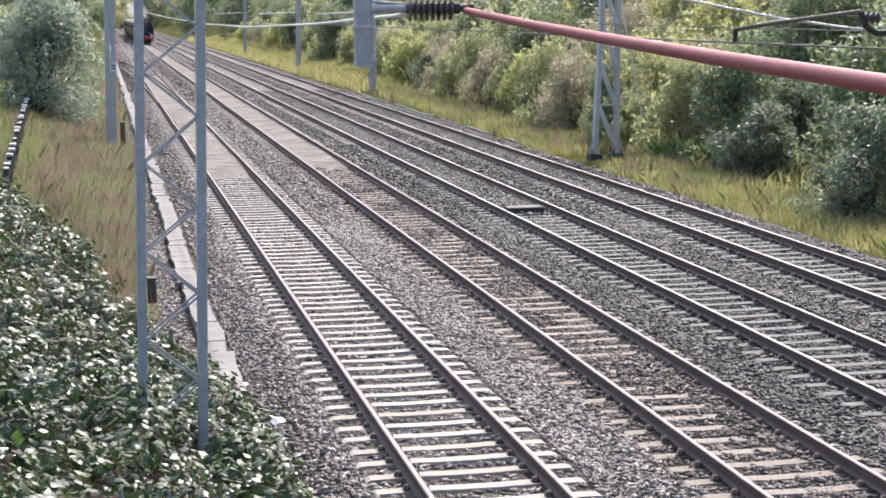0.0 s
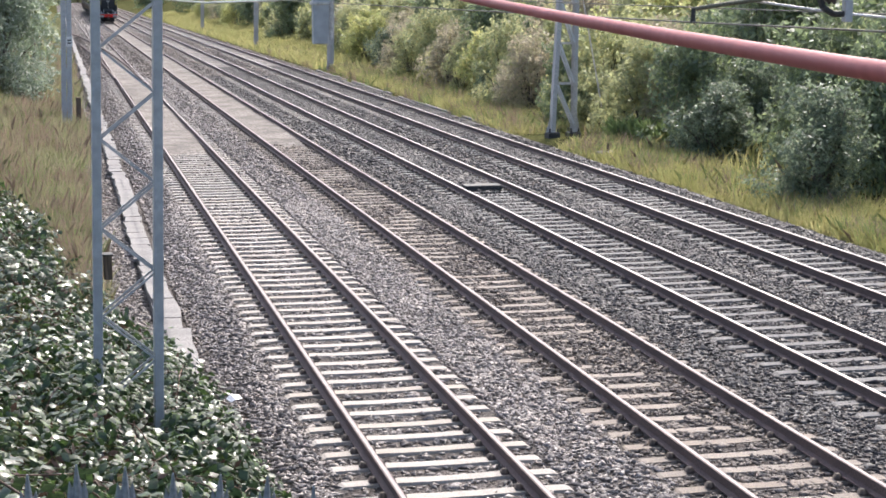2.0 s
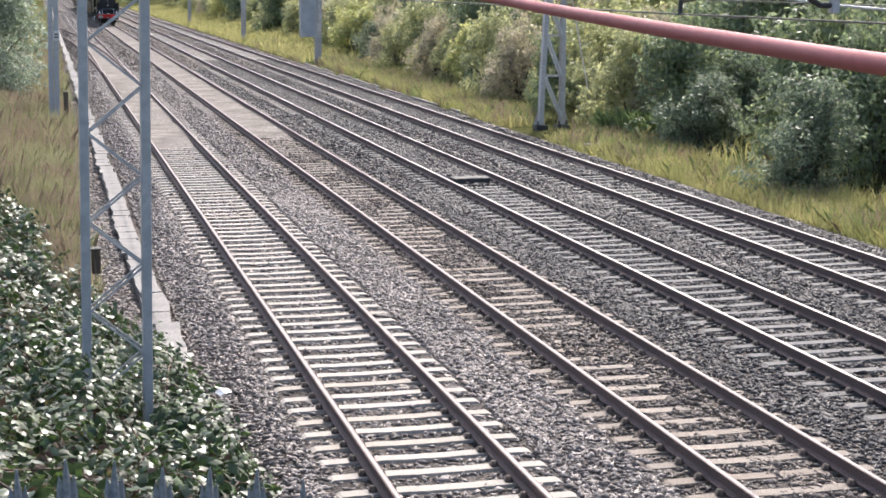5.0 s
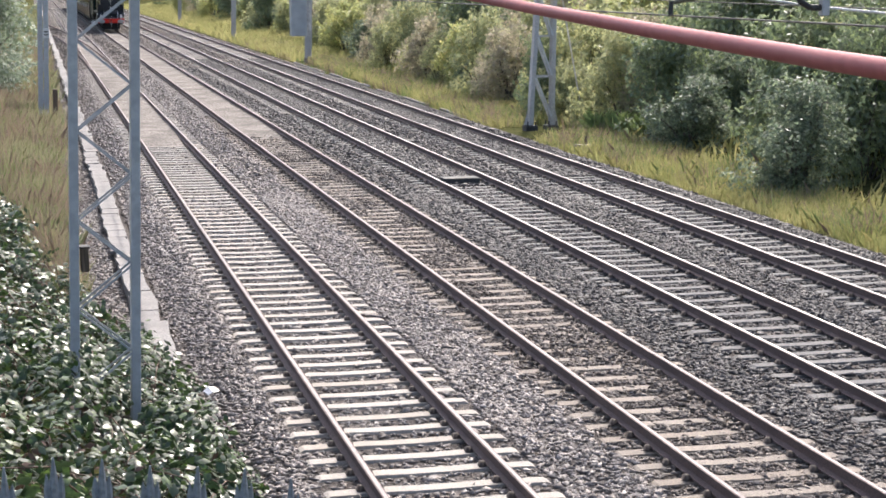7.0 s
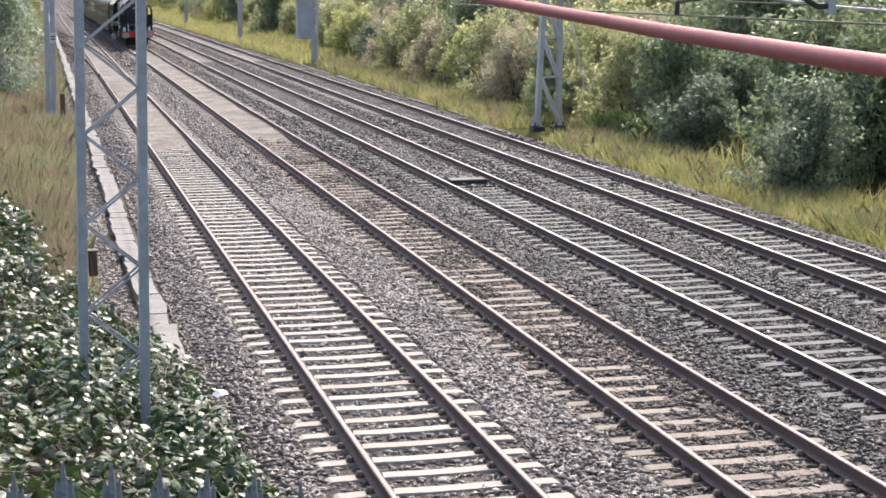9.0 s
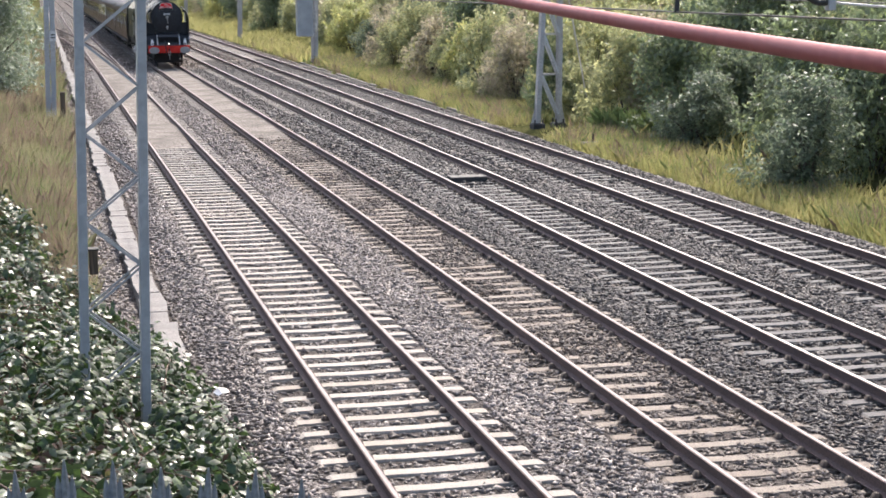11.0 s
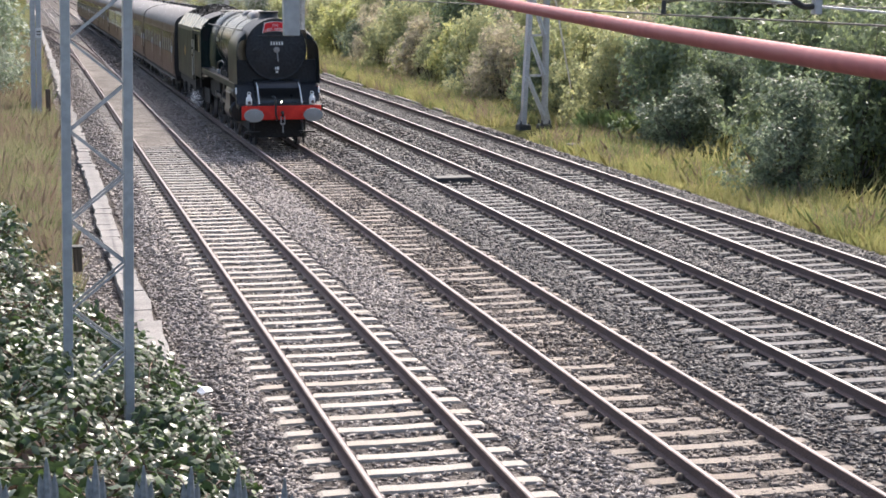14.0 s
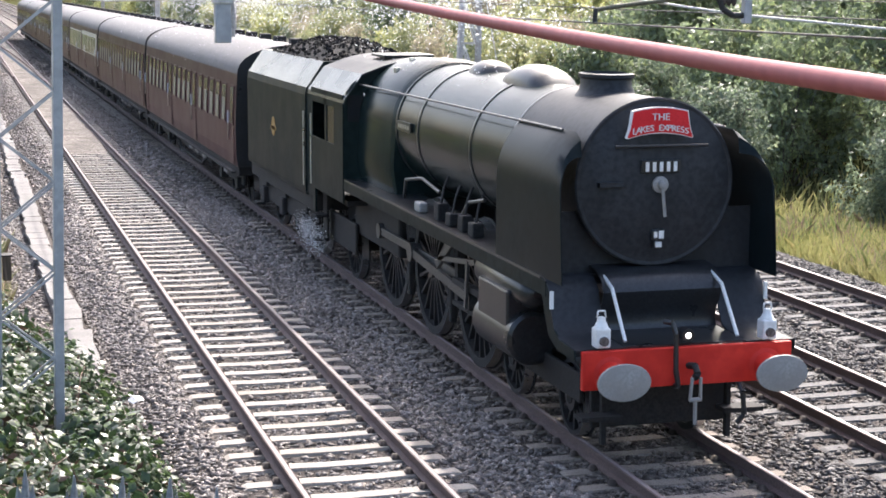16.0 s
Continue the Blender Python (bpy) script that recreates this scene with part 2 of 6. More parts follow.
def axis_steps(stops):
    out = []
    for a, b, s in stops:
        out += list(np.arange(a, b, s))
    return out + [stops[-1][1]]


gx = axis_steps([(-900, -60, 60), (-60, -12, 4), (-12, 24, 0.6), (24, 60, 3), (60, 900, 60)])
gy = axis_steps([(-300, 0, 20), (0, 60, 0.8), (60, 160, 2.5), (160, 400, 12), (400, 2400, 100)])
nx, ny = len(gx), len(gy)
gv = [(x, y, ground_z(x, y)) for y in gy for x in gx]
gf = [(j * nx + i, j * nx + i + 1, (j + 1) * nx + i + 1, (j + 1) * nx + i) for j in range(ny - 1) for i in range(nx - 1)]
ground = tagged(raw_mesh("ground", gv, gf, M["soil"]), "soil verge and railway cutting under grass", "ground", kind="structure")

# ballast bed with a rounded shoulder on both sides
bx = axis_steps([(0.45, 17.2, 0.19)])
by = axis_steps([(4, 60, 0.35), (60, 140, 1.5), (140, 900, 20)])


def bed_z(x, y):
    shoulder = ease(x, 1.9, 2.7) * (1 - ease(x, 16.1, 17.1))
    hump = 0.0
    for c in TRACKS:
        d = abs(x - c)
        hump = max(hump, 1 - ease(d, 1.35, 1.75))
    between = 0.05 * noise.noise((x * 0.9, y * 0.5, 0.0))
    return -0.44 + shoulder * (0.222 + 0.003 * hump + (1 - hump) * (between - 0.005)) + 0.012 * noise.noise((x * 4, y * 4, 1.0))


bv = [(x, y, bed_z(x, y)) for y in by for x in bx]
nb = len(bx)
bf = [(j * nb + i, j * nb + i + 1, (j + 1) * nb + i + 1, (j + 1) * nb + i) for j in range(len(by) - 1) for i in range(nb - 1)]
tagged(raw_mesh("ballast_bed", bv, bf, M["ballast"]), "grey crushed stone ballast under four tracks", "ballast", kind="structure")

# loose stones, thick where the line passes the camera
rng = np.random.default_rng(4)


def stones(name, n, x0, x1, y0, y1, size, power, keep=None, lift=0.0, mat="stone"):
    x = rng.uniform(x0, x1, n)
    y = y0 + (y1 - y0) * rng.random(n) ** power
    ok = x < 1.0 + y * 0.60
    x, y = x[ok], y[ok]
    if keep is not None:
        ok = keep(x, y)
        x, y = x[ok], y[ok]
    n = len(x)
    z = np.array([bed_z(a, b) for a, b in zip(x, y)])
    base = np.array([(1, 0, 0), (-1, 0, 0), (0, 1, 0), (0, -1, 0), (0, 0, 1), (0, 0, -1)], float)
    tri = np.array([(0, 2, 4), (2, 1, 4), (1, 3, 4), (3, 0, 4), (2, 0, 5), (1, 2, 5), (3, 1, 5), (0, 3, 5)])
    r = size * rng.uniform(0.6, 1.35, (n, 1, 1))
    pts = base[None] * rng.uniform(0.5, 1.25, (n, 6, 1)) + rng.normal(0, 0.24, (n, 6, 3))
    ang = rng.uniform(0, 2 * np.pi, (n, 3))
    c, s = np.cos(ang), np.sin(ang)
    rx = np.zeros((n, 3, 3)); rx[:, 0, 0] = 1; rx[:, 1, 1] = c[:, 0]; rx[:, 1, 2] = -s[:, 0]; rx[:, 2, 1] = s[:, 0]; rx[:, 2, 2] = c[:, 0]
    rz = np.zeros((n, 3, 3)); rz[:, 2, 2] = 1; rz[:, 0, 0] = c[:, 1]; rz[:, 0, 1] = -s[:, 1]; rz[:, 1, 0] = s[:, 1]; rz[:, 1, 1] = c[:, 1]
    pts = np.einsum("nij,nkj->nki", rz @ rx, pts * r * np.stack([rng.uniform(1.1, 2.2, n), rng.uniform(0.6, 1.0, n), rng.uniform(0.35, 0.75, n)], 1)[:, None, :])
    pts += np.stack([x, y, z + size * 0.25 + lift], 1)[:, None, :]
    faces = (tri[None] + (np.arange(n) * 6)[:, None, None]).reshape(-1, 3)
    return tagged(raw_mesh(name, pts.reshape(-1, 3), faces, M[mat]), {"stone": "loose angular grey ballast stones", "stone_brown": "loose rusty brown ballast stones", "stone_dark": "loose dark oily ballast stones"}[mat], "ballast stones", kind="stuff")


def off_sleepers(x, y):
    """Fewer stones on the tracks' middles."""
    d = np.min(np.abs(x[:, None] - np.array(TRACKS)[None]), axis=1)
    at = np.argmin(np.abs(x[:, None] - np.array(TRACKS)[None]), axis=1)
    share = np.array([0.03, 0.42, 0.3, 0.5])[at]
    beat = (y - 14.0 - np.array([0.0, 0.21, 0.4, 0.1])[at]) / PITCH
    on_top = np.abs(beat - np.round(beat)) * PITCH < 0.15
    patch = np.array([noise.noise((a * 0.8, b * 0.4, 5.0)) > 0.1 for a, b in zip(x, y)])
    luck = rng.random(len(x)) < np.where(on_top, share * np.where(patch, 0.8, 0.10), np.array([0.3, 0.65, 0.6, 0.7])[at])
    return ((d > 1.28) | luck) & ((x > 2.0) | ((x < 1.42) & (rng.random(len(x)) < 0.6)))


# ---- tracks ----
PITCH = 0.62


def rail_mesh(name, x, y0, y1, parent, head):
    half = [(0.022, 0.0), (0.036, -0.006), (0.034, -0.035), (0.010, -0.048), (0.009, -0.125), (0.07, -0.148), (0.07, -0.159)]
    prof = half + [(-a, b) for a, b in half[::-1]]
    bm = bmesh.new()
    n = len(prof)
    rows = [[bm.verts.new((x + a, y, b)) for a, b in prof] for y in np.linspace(y0, y1, 7)]
    for a, b in zip(rows, rows[1:]):
        for i in range(n):
            f = bm.faces.new((a[i], a[(i + 1) % n], b[(i + 1) % n], b[i]))
            f.material_index = 1 if i == n - 1 else 0
    bmesh.ops.recalc_face_normals(bm, faces=bm.faces[:])
    return part(name, bm, [M["rail_side"], M[head]], parent)


def sleeper_bm(bm, y=0.0, x=0.0, z=0.0):
    """Pre-stressed concrete sleeper: seats under the rails, a lower middle."""
    ring = lambda s, top: [(x + s, y - 0.14, z - 0.33), (x + s, y + 0.14, z - 0.33), (x + s, y + 0.105, z + top), (x + s, y - 0.105, z + top)]
    loft(bm, [ring(-1.25, -0.21), ring(-1.2, -0.185), ring(-0.5, -0.176), ring(-0.25, -0.183), ring(0.25, -0.183), ring(0.5, -0.176), ring(1.2, -0.185), ring(1.25, -0.21)], smooth=False)


bm = bmesh.new()
sleeper_bm(bm)
bmesh.ops.recalc_face_normals(bm, faces=bm.faces[:])
proto = mesh_ob("sleeper", bm, M["concrete"])
SLEEPER = proto.data
bpy.data.objects.remove(proto)


def clip_arrays(xs, ys):
    """Rail fastenings: a pad and two spring clips at every rail seat, joined."""
    b = np.array([(-1, -1, 0), (1, -1, 0), (1, 1, 0), (-1, 1, 0), (-.6, -.7, 1), (.6, -.7, 1), (.6, .7, 1), (-.6, .7, 1)], float)
    q = np.array([(4, 5, 6, 7), (0, 1, 5, 4), (1, 2, 6, 5), (2, 3, 7, 6), (3, 0, 4, 7)])
    v, f = [], []
    for y in ys:
        for x in xs:
            for dx in (-0.105, 0.105):
                f.append(q + 8 * len(v))
                v.append(b * np.array([0.045, 0.055, 0.055]) + np.array([x + dx, y, -0.178]))
    return np.concatenate(v), np.concatenate(f)


SLEEPER_DULL = SLEEPER.copy()
SLEEPER_DULL.materials[0] = M["concrete_dull"]
SLEEPER_BROWN = SLEEPER.copy()
SLEEPER_BROWN.materials[0] = M["concrete_brown"]


def railway_track(i, cx):
    t = thing("railway_track", ("straight running line with rusty-sided rails on pale concrete sleepers", "running line on concrete sleepers, four-foot partly filled with brown ballast",
                                "running line with dull grey sleepers and oily ballast", "outer running line beside the grass verge, sleepers half hidden")[i], "railway track", group="railway tracks")
    for s in (-0.7525, 0.7525):
        rail_mesh("rail", cx + s, 2.0, 900.0, t, "rail_top" if i > 1 else "rail_top_dull")
    phase = (0.0, 0.21, 0.4, 0.1)[i]
    ys = np.arange(14.0 + phase, 330.0, PITCH)
    near = [y for y in ys if y < 70.0]
    for y in near:
        o = new("sleeper", (SLEEPER, SLEEPER_BROWN, SLEEPER_DULL, SLEEPER_DULL)[i])
        o.parent = t
        o.matrix_basis = pose(cx + random.uniform(-0.015, 0.015), y + random.uniform(-0.012, 0.012), random.uniform(-0.012, 0.002) - (0.012 if i == 1 else 0.0), 0, 0, random.uniform(-0.5, 0.5))
    bm = bmesh.new()
    for y in ys[len(near):]:
        box(bm, cx - 1.25, cx + 1.25, y - 0.105, y + 0.105, -0.33, -0.18)
    far = part("distant_sleeper", bm, M["concrete_far"], t)
    tagged(far, kind="stuff")
    v, f = clip_arrays((cx - 0.7525, cx + 0.7525), [y for y in ys if y < 110])
    tagged(raw_mesh("rail_fastening", v, f, M["clip"], t, "dark iron spring clips"), kind="stuff")
    return t


for i, cx in enumerate(TRACKS):
    railway_track(i, cx)

# the turnout by which a branch leaves the near track, far down the line
turnout = thing("turnout_track", "rusty branch rails curving away from the near track", "turnout")
for s, y0, y1 in ((0.7525, 99.0, 214.0), (-0.7525, 104.0, 172.0)):
    bm = bmesh.new()
    rows = []
    for y in np.linspace(y0, y1, 48):
        x = TRACKS[0] + s - 0.00025 * max(0.0, y - 98.0) ** 2 - 0.07
        rows.append([(x - 0.034, y, -0.002), (x + 0.034, y, -0.002), (x + 0.03, y, -0.04), (x + 0.01, y, -0.05), (x + 0.07, y, -0.155), (x - 0.07, y, -0.155), (x - 0.01, y, -0.05), (x - 0.03, y, -0.04)])
    loft(bm, rows, smooth=False)
    bmesh.ops.recalc_face_normals(bm, faces=bm.faces[:])
    part("rail", bm, M["rail_side"], turnout)


def strip(name, x0, x1, y0, y1, z, mat, label, category, rag=0.12, step=0.5):
    """A packed surface with ragged edges, a few centimetres thick."""
    bm = bmesh.new()
    rows = []
    for y in np.arange(y0, y1 + 0.01, step if y1 - y0 < 60 else 2.0):
        u = ease(y, y0, y0 + 3)
        w = [x0 + rag * noise.noise((y * 0.8, x0, 0)), x0 + (x1 - x0) * 0.33, x0 + (x1 - x0) * 0.66, x1 + rag * noise.noise((y * 0.8, x1, 5))]
        rows.append([(w[0], y, z - 0.08), *[(x, y, z - 0.07 * (1 - u) + 0.02 * noise.noise((x * 2, y * 0.7, 2))) for x in w], (w[-1], y, z - 0.08)])
    loft(bm, rows, closed=False, caps=False)
    bmesh.ops.recalc_face_normals(bm, faces=bm.faces[:])
    return tagged(mesh_ob(name, bm, mat), label, category, kind="structure")


strip("infill_a", TRACKS[0] - 0.66, TRACKS[0] + 0.66, 57.5, 152, -0.12, M["sand"], "packed sandy infill between the rails", "track infill")
strip("infill_b", TRACKS[1] - 0.66, TRACKS[1] + 0.66, 59.5, 330, -0.13, M["sand"], "packed sandy infill between the rails", "track infill")
strip("infill_c", TRACKS[2] - 0.66, TRACKS[2] + 0.66, 49.0, 330, -0.19, M["fill"], "oily grey ballast heaped between the rails", "track infill")
strip("infill_d", TRACKS[3] - 0.66, TRACKS[3] + 0.66, 56.0, 330, -0.19, M["fill"], "grey ballast heaped between the rails", "track infill")


# ---- masts and wires (the masts lean a little to the right) ----
LEAN = math.tan(radians(1.3))


def lattice_mast(label, m, gap, leg, height, base=0.0, taper=0.0, mat="galv", step=0.95, group="", off=0.3, lace=0.28, deep=None):
    deep = deep or leg
    t = thing("lattice_mast", label, "lattice mast", m, group)
    for s in (-1, 1):
        bm = bmesh.new()
        x0, x1 = s * (gap / 2 + taper), s * gap / 2
        loft(bm, [[(x - leg / 2, -deep / 2, z), (x + leg / 2, -deep / 2, z), (x + leg / 2, deep / 2, z), (x - leg / 2, deep / 2, z)]
                  for x, z in ((x0 + LEAN * base, base), (x1 + LEAN * height, height))], smooth=False)
        bmesh.ops.bevel(bm, geom=bm.edges[:], offset=leg * 0.06, segments=1, affect="EDGES")
        part("leg", bm, M[mat], t)
    n = int((height - base - off) / step)
    for i in range(n):
        a, b = base + off + i * step, base + off + (i + 1) * step
        f = lambda z: gap / 2 + taper * (1 - (z - base) / (height - base)) - leg * 0.3
        s = 1 if i % 2 else -1
        for y in (-deep * 0.42, deep * 0.42):
            bm = bmesh.new()
            bar(bm, (s * f(a) + LEAN * a, y, a), (-s * f(b) + LEAN * b, y, b), 0.014, leg * lace)
            part("lacing_bar", bm, M[mat], t)
    return t


lattice_mast("grey galvanised lattice mast rising out of brambles", pose(0.705, 21.0, 0), 0.72, 0.11, 8.0, -0.45, step=0.535, off=0.7, lace=0.23, deep=0.34)
lattice_mast("slim grey lattice mast beside the cable trough", pose(0.33, 73.3, 0), 0.235, 0.2, 8.5, -0.5, step=1.3, lace=0.2)


def footed_mast(x, y):
    """Two channel legs spread at the foot, tied by rungs and by slanting bars that all run one way."""
    t = thing("lattice_mast", "weathered lattice mast on two dark concrete feet", "lattice mast", pose(x, y, 0))
    top, foot = 8.5, -0.3
    out = lambda s, z: s * (0.32 + (0.13 if s < 0 else 0.05) * (1 - ease(z, foot, 5.0))) + LEAN * z
    for s in (-1, 1):
        bm = bmesh.new()
        zs = np.linspace(foot, top, 9)
        chan = [(-0.08, -0.17), (0.08, -0.17), (0.08, 0.17), (-0.08, 0.17), (-0.08, 0.15), (0.06, 0.15), (0.06, -0.15), (-0.08, -0.15)]
        loft(bm, [[(out(s, z) + s * a, b, z) for a, b in chan] for z in zs], smooth=False)
        part("leg", finish(bm), M["pole"], t)
        bm = bmesh.new()
        loft(bm, [[(out(s, foot) + a * w, b * w * 1.3, z) for a, b in ((-1, -1), (1, -1), (1, 1), (-1, 1))] for z, w in ((-0.75, 0.24), (foot + 0.06, 0.22), (foot + 0.1, 0.19))], smooth=False)
        part("concrete_foot", finish(bm), M["iron"], t, "dark stained concrete foot")
        for k in range(4):
            bm = bmesh.new()
            bx_, by_ = out(s, foot) + (-0.15 if k % 2 else 0.15), -0.2 if k < 2 else 0.2
            tube(bm, (bx_, by_, foot + 0.1), (bx_, by_, foot + 0.24), 0.028, n=6)
            part("anchor_bolt", bm, M["iron"], t)
        bm = bmesh.new()
        loft(bm, [[(out(s, z) + s * 0.1 + a, b, z) for a, b in ((-0.01, -0.02), (s * g_ + 0.01, -0.02), (s * g_ + 0.01, 0.02), (-0.01, 0.02))] for z, g_ in ((foot + 0.1, 0.16), (foot + 0.75, 0.01))], smooth=False)
        part("gusset", finish(bm), M["pole"], t)
    levels = [0.12, 1.62, 3.12, 4.62, 6.12, 7.62]
    for a, b in zip(levels, levels[1:]):
        for yy in (-0.19, 0.19):
            bm = bmesh.new()
            bar(bm, (out(1, a) - 0.05, yy, a), (out(-1, b) + 0.05, yy, b), 0.014, 0.085)
            part("lacing_bar", bm, M["wire_bright"], t)
            bm = bmesh.new()
            bar(bm, (out(-1, b), yy * 1.08, b), (out(1, b), yy * 1.08, b), 0.014, 0.07)
            part("rung", bm, M["pole"], t)
    return t


def pole(label, x, y, w, h=8.0):
    t = thing("overhead_line_mast", label, "mast", pose(x, y, 0), "overhead line masts")
    bm = bmesh.new()
    for dx in (-w / 2, w / 2):
        bar(bm, (dx, 0, -0.45), (dx + LEAN * h, 0, h), 0.03, w)
    bar(bm, (0, 0, -0.45), (LEAN * h, 0, h), w, 0.03)
    part("post", bm, M["pole"], t)
    bm = bmesh.new()
    box(bm, -w, w, -w, w, -0.7, -0.1, 0.03)
    part("footing", bm, M["trough"], t)
    end = 14.44 - x
    bm = bmesh.new()
    tube(bm, (LEAN * 5.1, 0, 5.15), (end, 0, 5.03), 0.05)
    part("registration_tube", bm, M["wire_bright"], t)
    bm = bmesh.new()
    tube(bm, (LEAN * 7, 0, 7.0), (end + 0.3, 0, 5.3), 0.04)
    part("stay_tube", bm, M["galv"], t)
    return t


footed_mast(18.6, 63.0)
pole("weathered grey steel mast at the verge", 18.2, 118.0, 0.24)
pole("weathered grey steel mast farther along the verge", 17.95, 161.0, 0.22)
pole("distant weathered steel mast on the verge", 18.35, 226.0, 0.22)


def wire(name, label, pts, r, mat, category="wire", smooth_n=6, sag=0.0):
    """One hanging wire through some points."""
    bm = bmesh.new()
    rings, n = [], 14
    P = [Vector(p) for p in pts]
    fine = []
    for a, b in zip(P, P[1:]):
        for k in range(smooth_n):
            u = k / smooth_n
            fine.append(a.lerp(b, u) - Vector((0, 0, sag * 4 * u * (1 - u))))
    fine.append(P[-1])
    for i, p in enumerate(fine):
        d = (fine[min(i + 1, len(fine) - 1)] - fine[max(i - 1, 0)]).normalized()
        q = d.to_track_quat("Z", "Y").to_matrix()
        rings.append([p + q @ Vector((r * math.cos(2 * math.pi * k / n), r * math.sin(2 * math.pi * k / n), 0)) for k in range(n)])
    loft(bm, rings)
    bmesh.ops.recalc_face_normals(bm, faces=bm.faces[:])
    return tagged(mesh_ob(name, bm, M[mat]), label, category)


wire("insulated_cable", "thick faded red insulating sleeve on an overhead wire", [(4.41, 21.0, 5.215), (4.13, 16.9, 5.09), (3.84, 13.3, 5.005), (3.55, 9.8, 4.935), (3.26, 6.8, 4.895), (3.0, 3.8, 4.87), (2.6, -4.0, 4.9)], 0.045, "red_sleeve", "insulated cable")
wire("contact_wire", "bright sunlit overhead wire sagging above the track", [(3.72, 21.0, 5.21), (3.95, 23.4, 5.16), (4.0, 32.7, 4.99), (4.0, 47.8, 4.82), (4.0, 65.3, 4.79), (4.0, 101.9, 4.94), (4.0, 158.7, 5.3), (4.0, 300, 5.6)], 0.024, "wire_bright")
wire("contact_wire", "thin dark contact wire above the train's track", [(7.652, -5, 4.83), (7.652, 20.4, 4.79), (7.652, 62, 4.78), (7.652, 300, 4.85)], 0.011, "wire")
wire("contact_wire", "thin dark contact wire above the third track", [(11.03, 0, 4.86), (11.03, 20.4, 4.84), (11.03, 63, 4.92), (11.03, 300, 4.95)], 0.009, "wire")
wire("contact_wire", "thin dark contact wire above the outer track", [(14.44, 0, 5.0), (14.44, 63, 5.02), (14.44, 300, 5.0)], 0.009, "wire")
wire("tension_wire", "pale stay wire slanting over the tracks", [(6.4, 20.6, 5.46), (8.31, 20.5, 5.07), (9.59, 20.4, 4.89), (11.8, 20.2, 4.69)], 0.016, "wire_bright")

# the support over the near tracks: boom, hanging post and insulated arm
boom = thing("overhead_boom", "grey steel boom from the near mast across the tracks", "overhead boom", pose(0, 21.0, 0))
for z in (6.9, 7.5):
    bm = bmesh.new()
    box(bm, 0.6, 18.6, -0.06, 0.06, z, z + 0.1, 0.01)
    part("chord", bm, M["galv"], boom)
bm = bmesh.new()
for i in range(18):
    bar(bm, (0.8 + i, 0, 6.95 if i % 2 else 7.5), (1.8 + i, 0, 7.5 if i % 2 else 6.95), 0.05, 0.05)
part("lacing", bm, M["galv"], boom)

drop = thing("hanging_post", "grey steel post hanging from the boom", "hanging post", pose(3.125, 21.0, 0))
bm = bmesh.new()
box(bm, -0.095, 0.095, -0.08, 0.08, 4.55, 6.9, 0.012)
part("post", bm, M["galv"], drop)
bm = bmesh.new()
box(bm, -0.115, 0.115, -0.1, 0.1, 5.02, 5.06, 0.008)
part("clamp_band", bm, M["pole"], drop)
bm = bmesh.new()
tube(bm, (0.12, 0.0, 4.62), (0.12, 0.0, 6.9), 0.03)
part("conduit", bm, M["pole"], drop)

arm = thing("insulator", "ribbed grey-brown porcelain insulator on a grey steel tube", "insulator", pose(3.23, 21.0, 5.25))
bm = bmesh.new()
tube(bm, (0, 0, 0), (0.5, 0, 0), 0.055)
tube(bm, (0, 0, 0.09), (0.48, 0, 0.05), 0.016)
part("steel_tube", bm, M["galv"], arm)
bm = bmesh.new()
pts = [(0.42, 0.05)]
for i in range(8):
    s = 0.46 + i * 0.072
    pts += [(s, 0.07), (s + 0.012, 0.155), (s + 0.03, 0.15), (s + 0.045, 0.07)]
pts += [(1.05, 0.05)]
lathe(bm, pts, 20, axis="X")
part("ribbed_body", bm, M["insulator"], arm, smooth=True)
bm = bmesh.new()
lathe(bm, [(1.03, 0.075), (1.1, 0.075), (1.11, 0.045), (1.22, 0.04), (1.23, 0.06), (1.27, 0.055)], 14, axis="X")
part("end_cap", bm, M["iron"], arm, smooth=True)

reg = thing("registration_arm", "mossy bronze registration arm holding the contact wire", "registration arm", pose(7.66, 20.4, 4.8))
bm = bmesh.new()
tube(bm, (0, 0, -0.02), (0.01, 0, 0.16), 0.03)
part("wire_clip", bm, M["iron"], reg)
bm = bmesh.new()
pipe(bm, [(0.01, 0, 0.15), (0.5, 0, 0.22), (1.64, 0, 0.35)], 0.028)
part("tube_arm", bm, M["bronze"], reg)
bm = bmesh.new()
pipe(bm, [(1.64, 0, 0.35), (1.72, 0, 0.16), (1.86, 0, 0.08), (2.02, 0, 0.08)], 0.04)
part("elbow", bm, M["iron"], reg)
bm = bmesh.new()
lathe(bm, [(1.7, 0.03), (1.73, 0.075), (1.76, 0.03), (1.8, 0.075), (1.83, 0.03), (1.87, 0.075), (1.9, 0.03)], 14, axis="X")
bmesh.ops.translate(bm, vec=(0, 0, 0.27), verts=bm.verts[:])
part("bobbin", bm, M["insulator"], reg)
bm = bmesh.new()
box(bm, 2.0, 2.1, -0.06, 0.06, -0.02, 2.2, 0.01)
part("dropper_post", bm, M["galv"], reg)

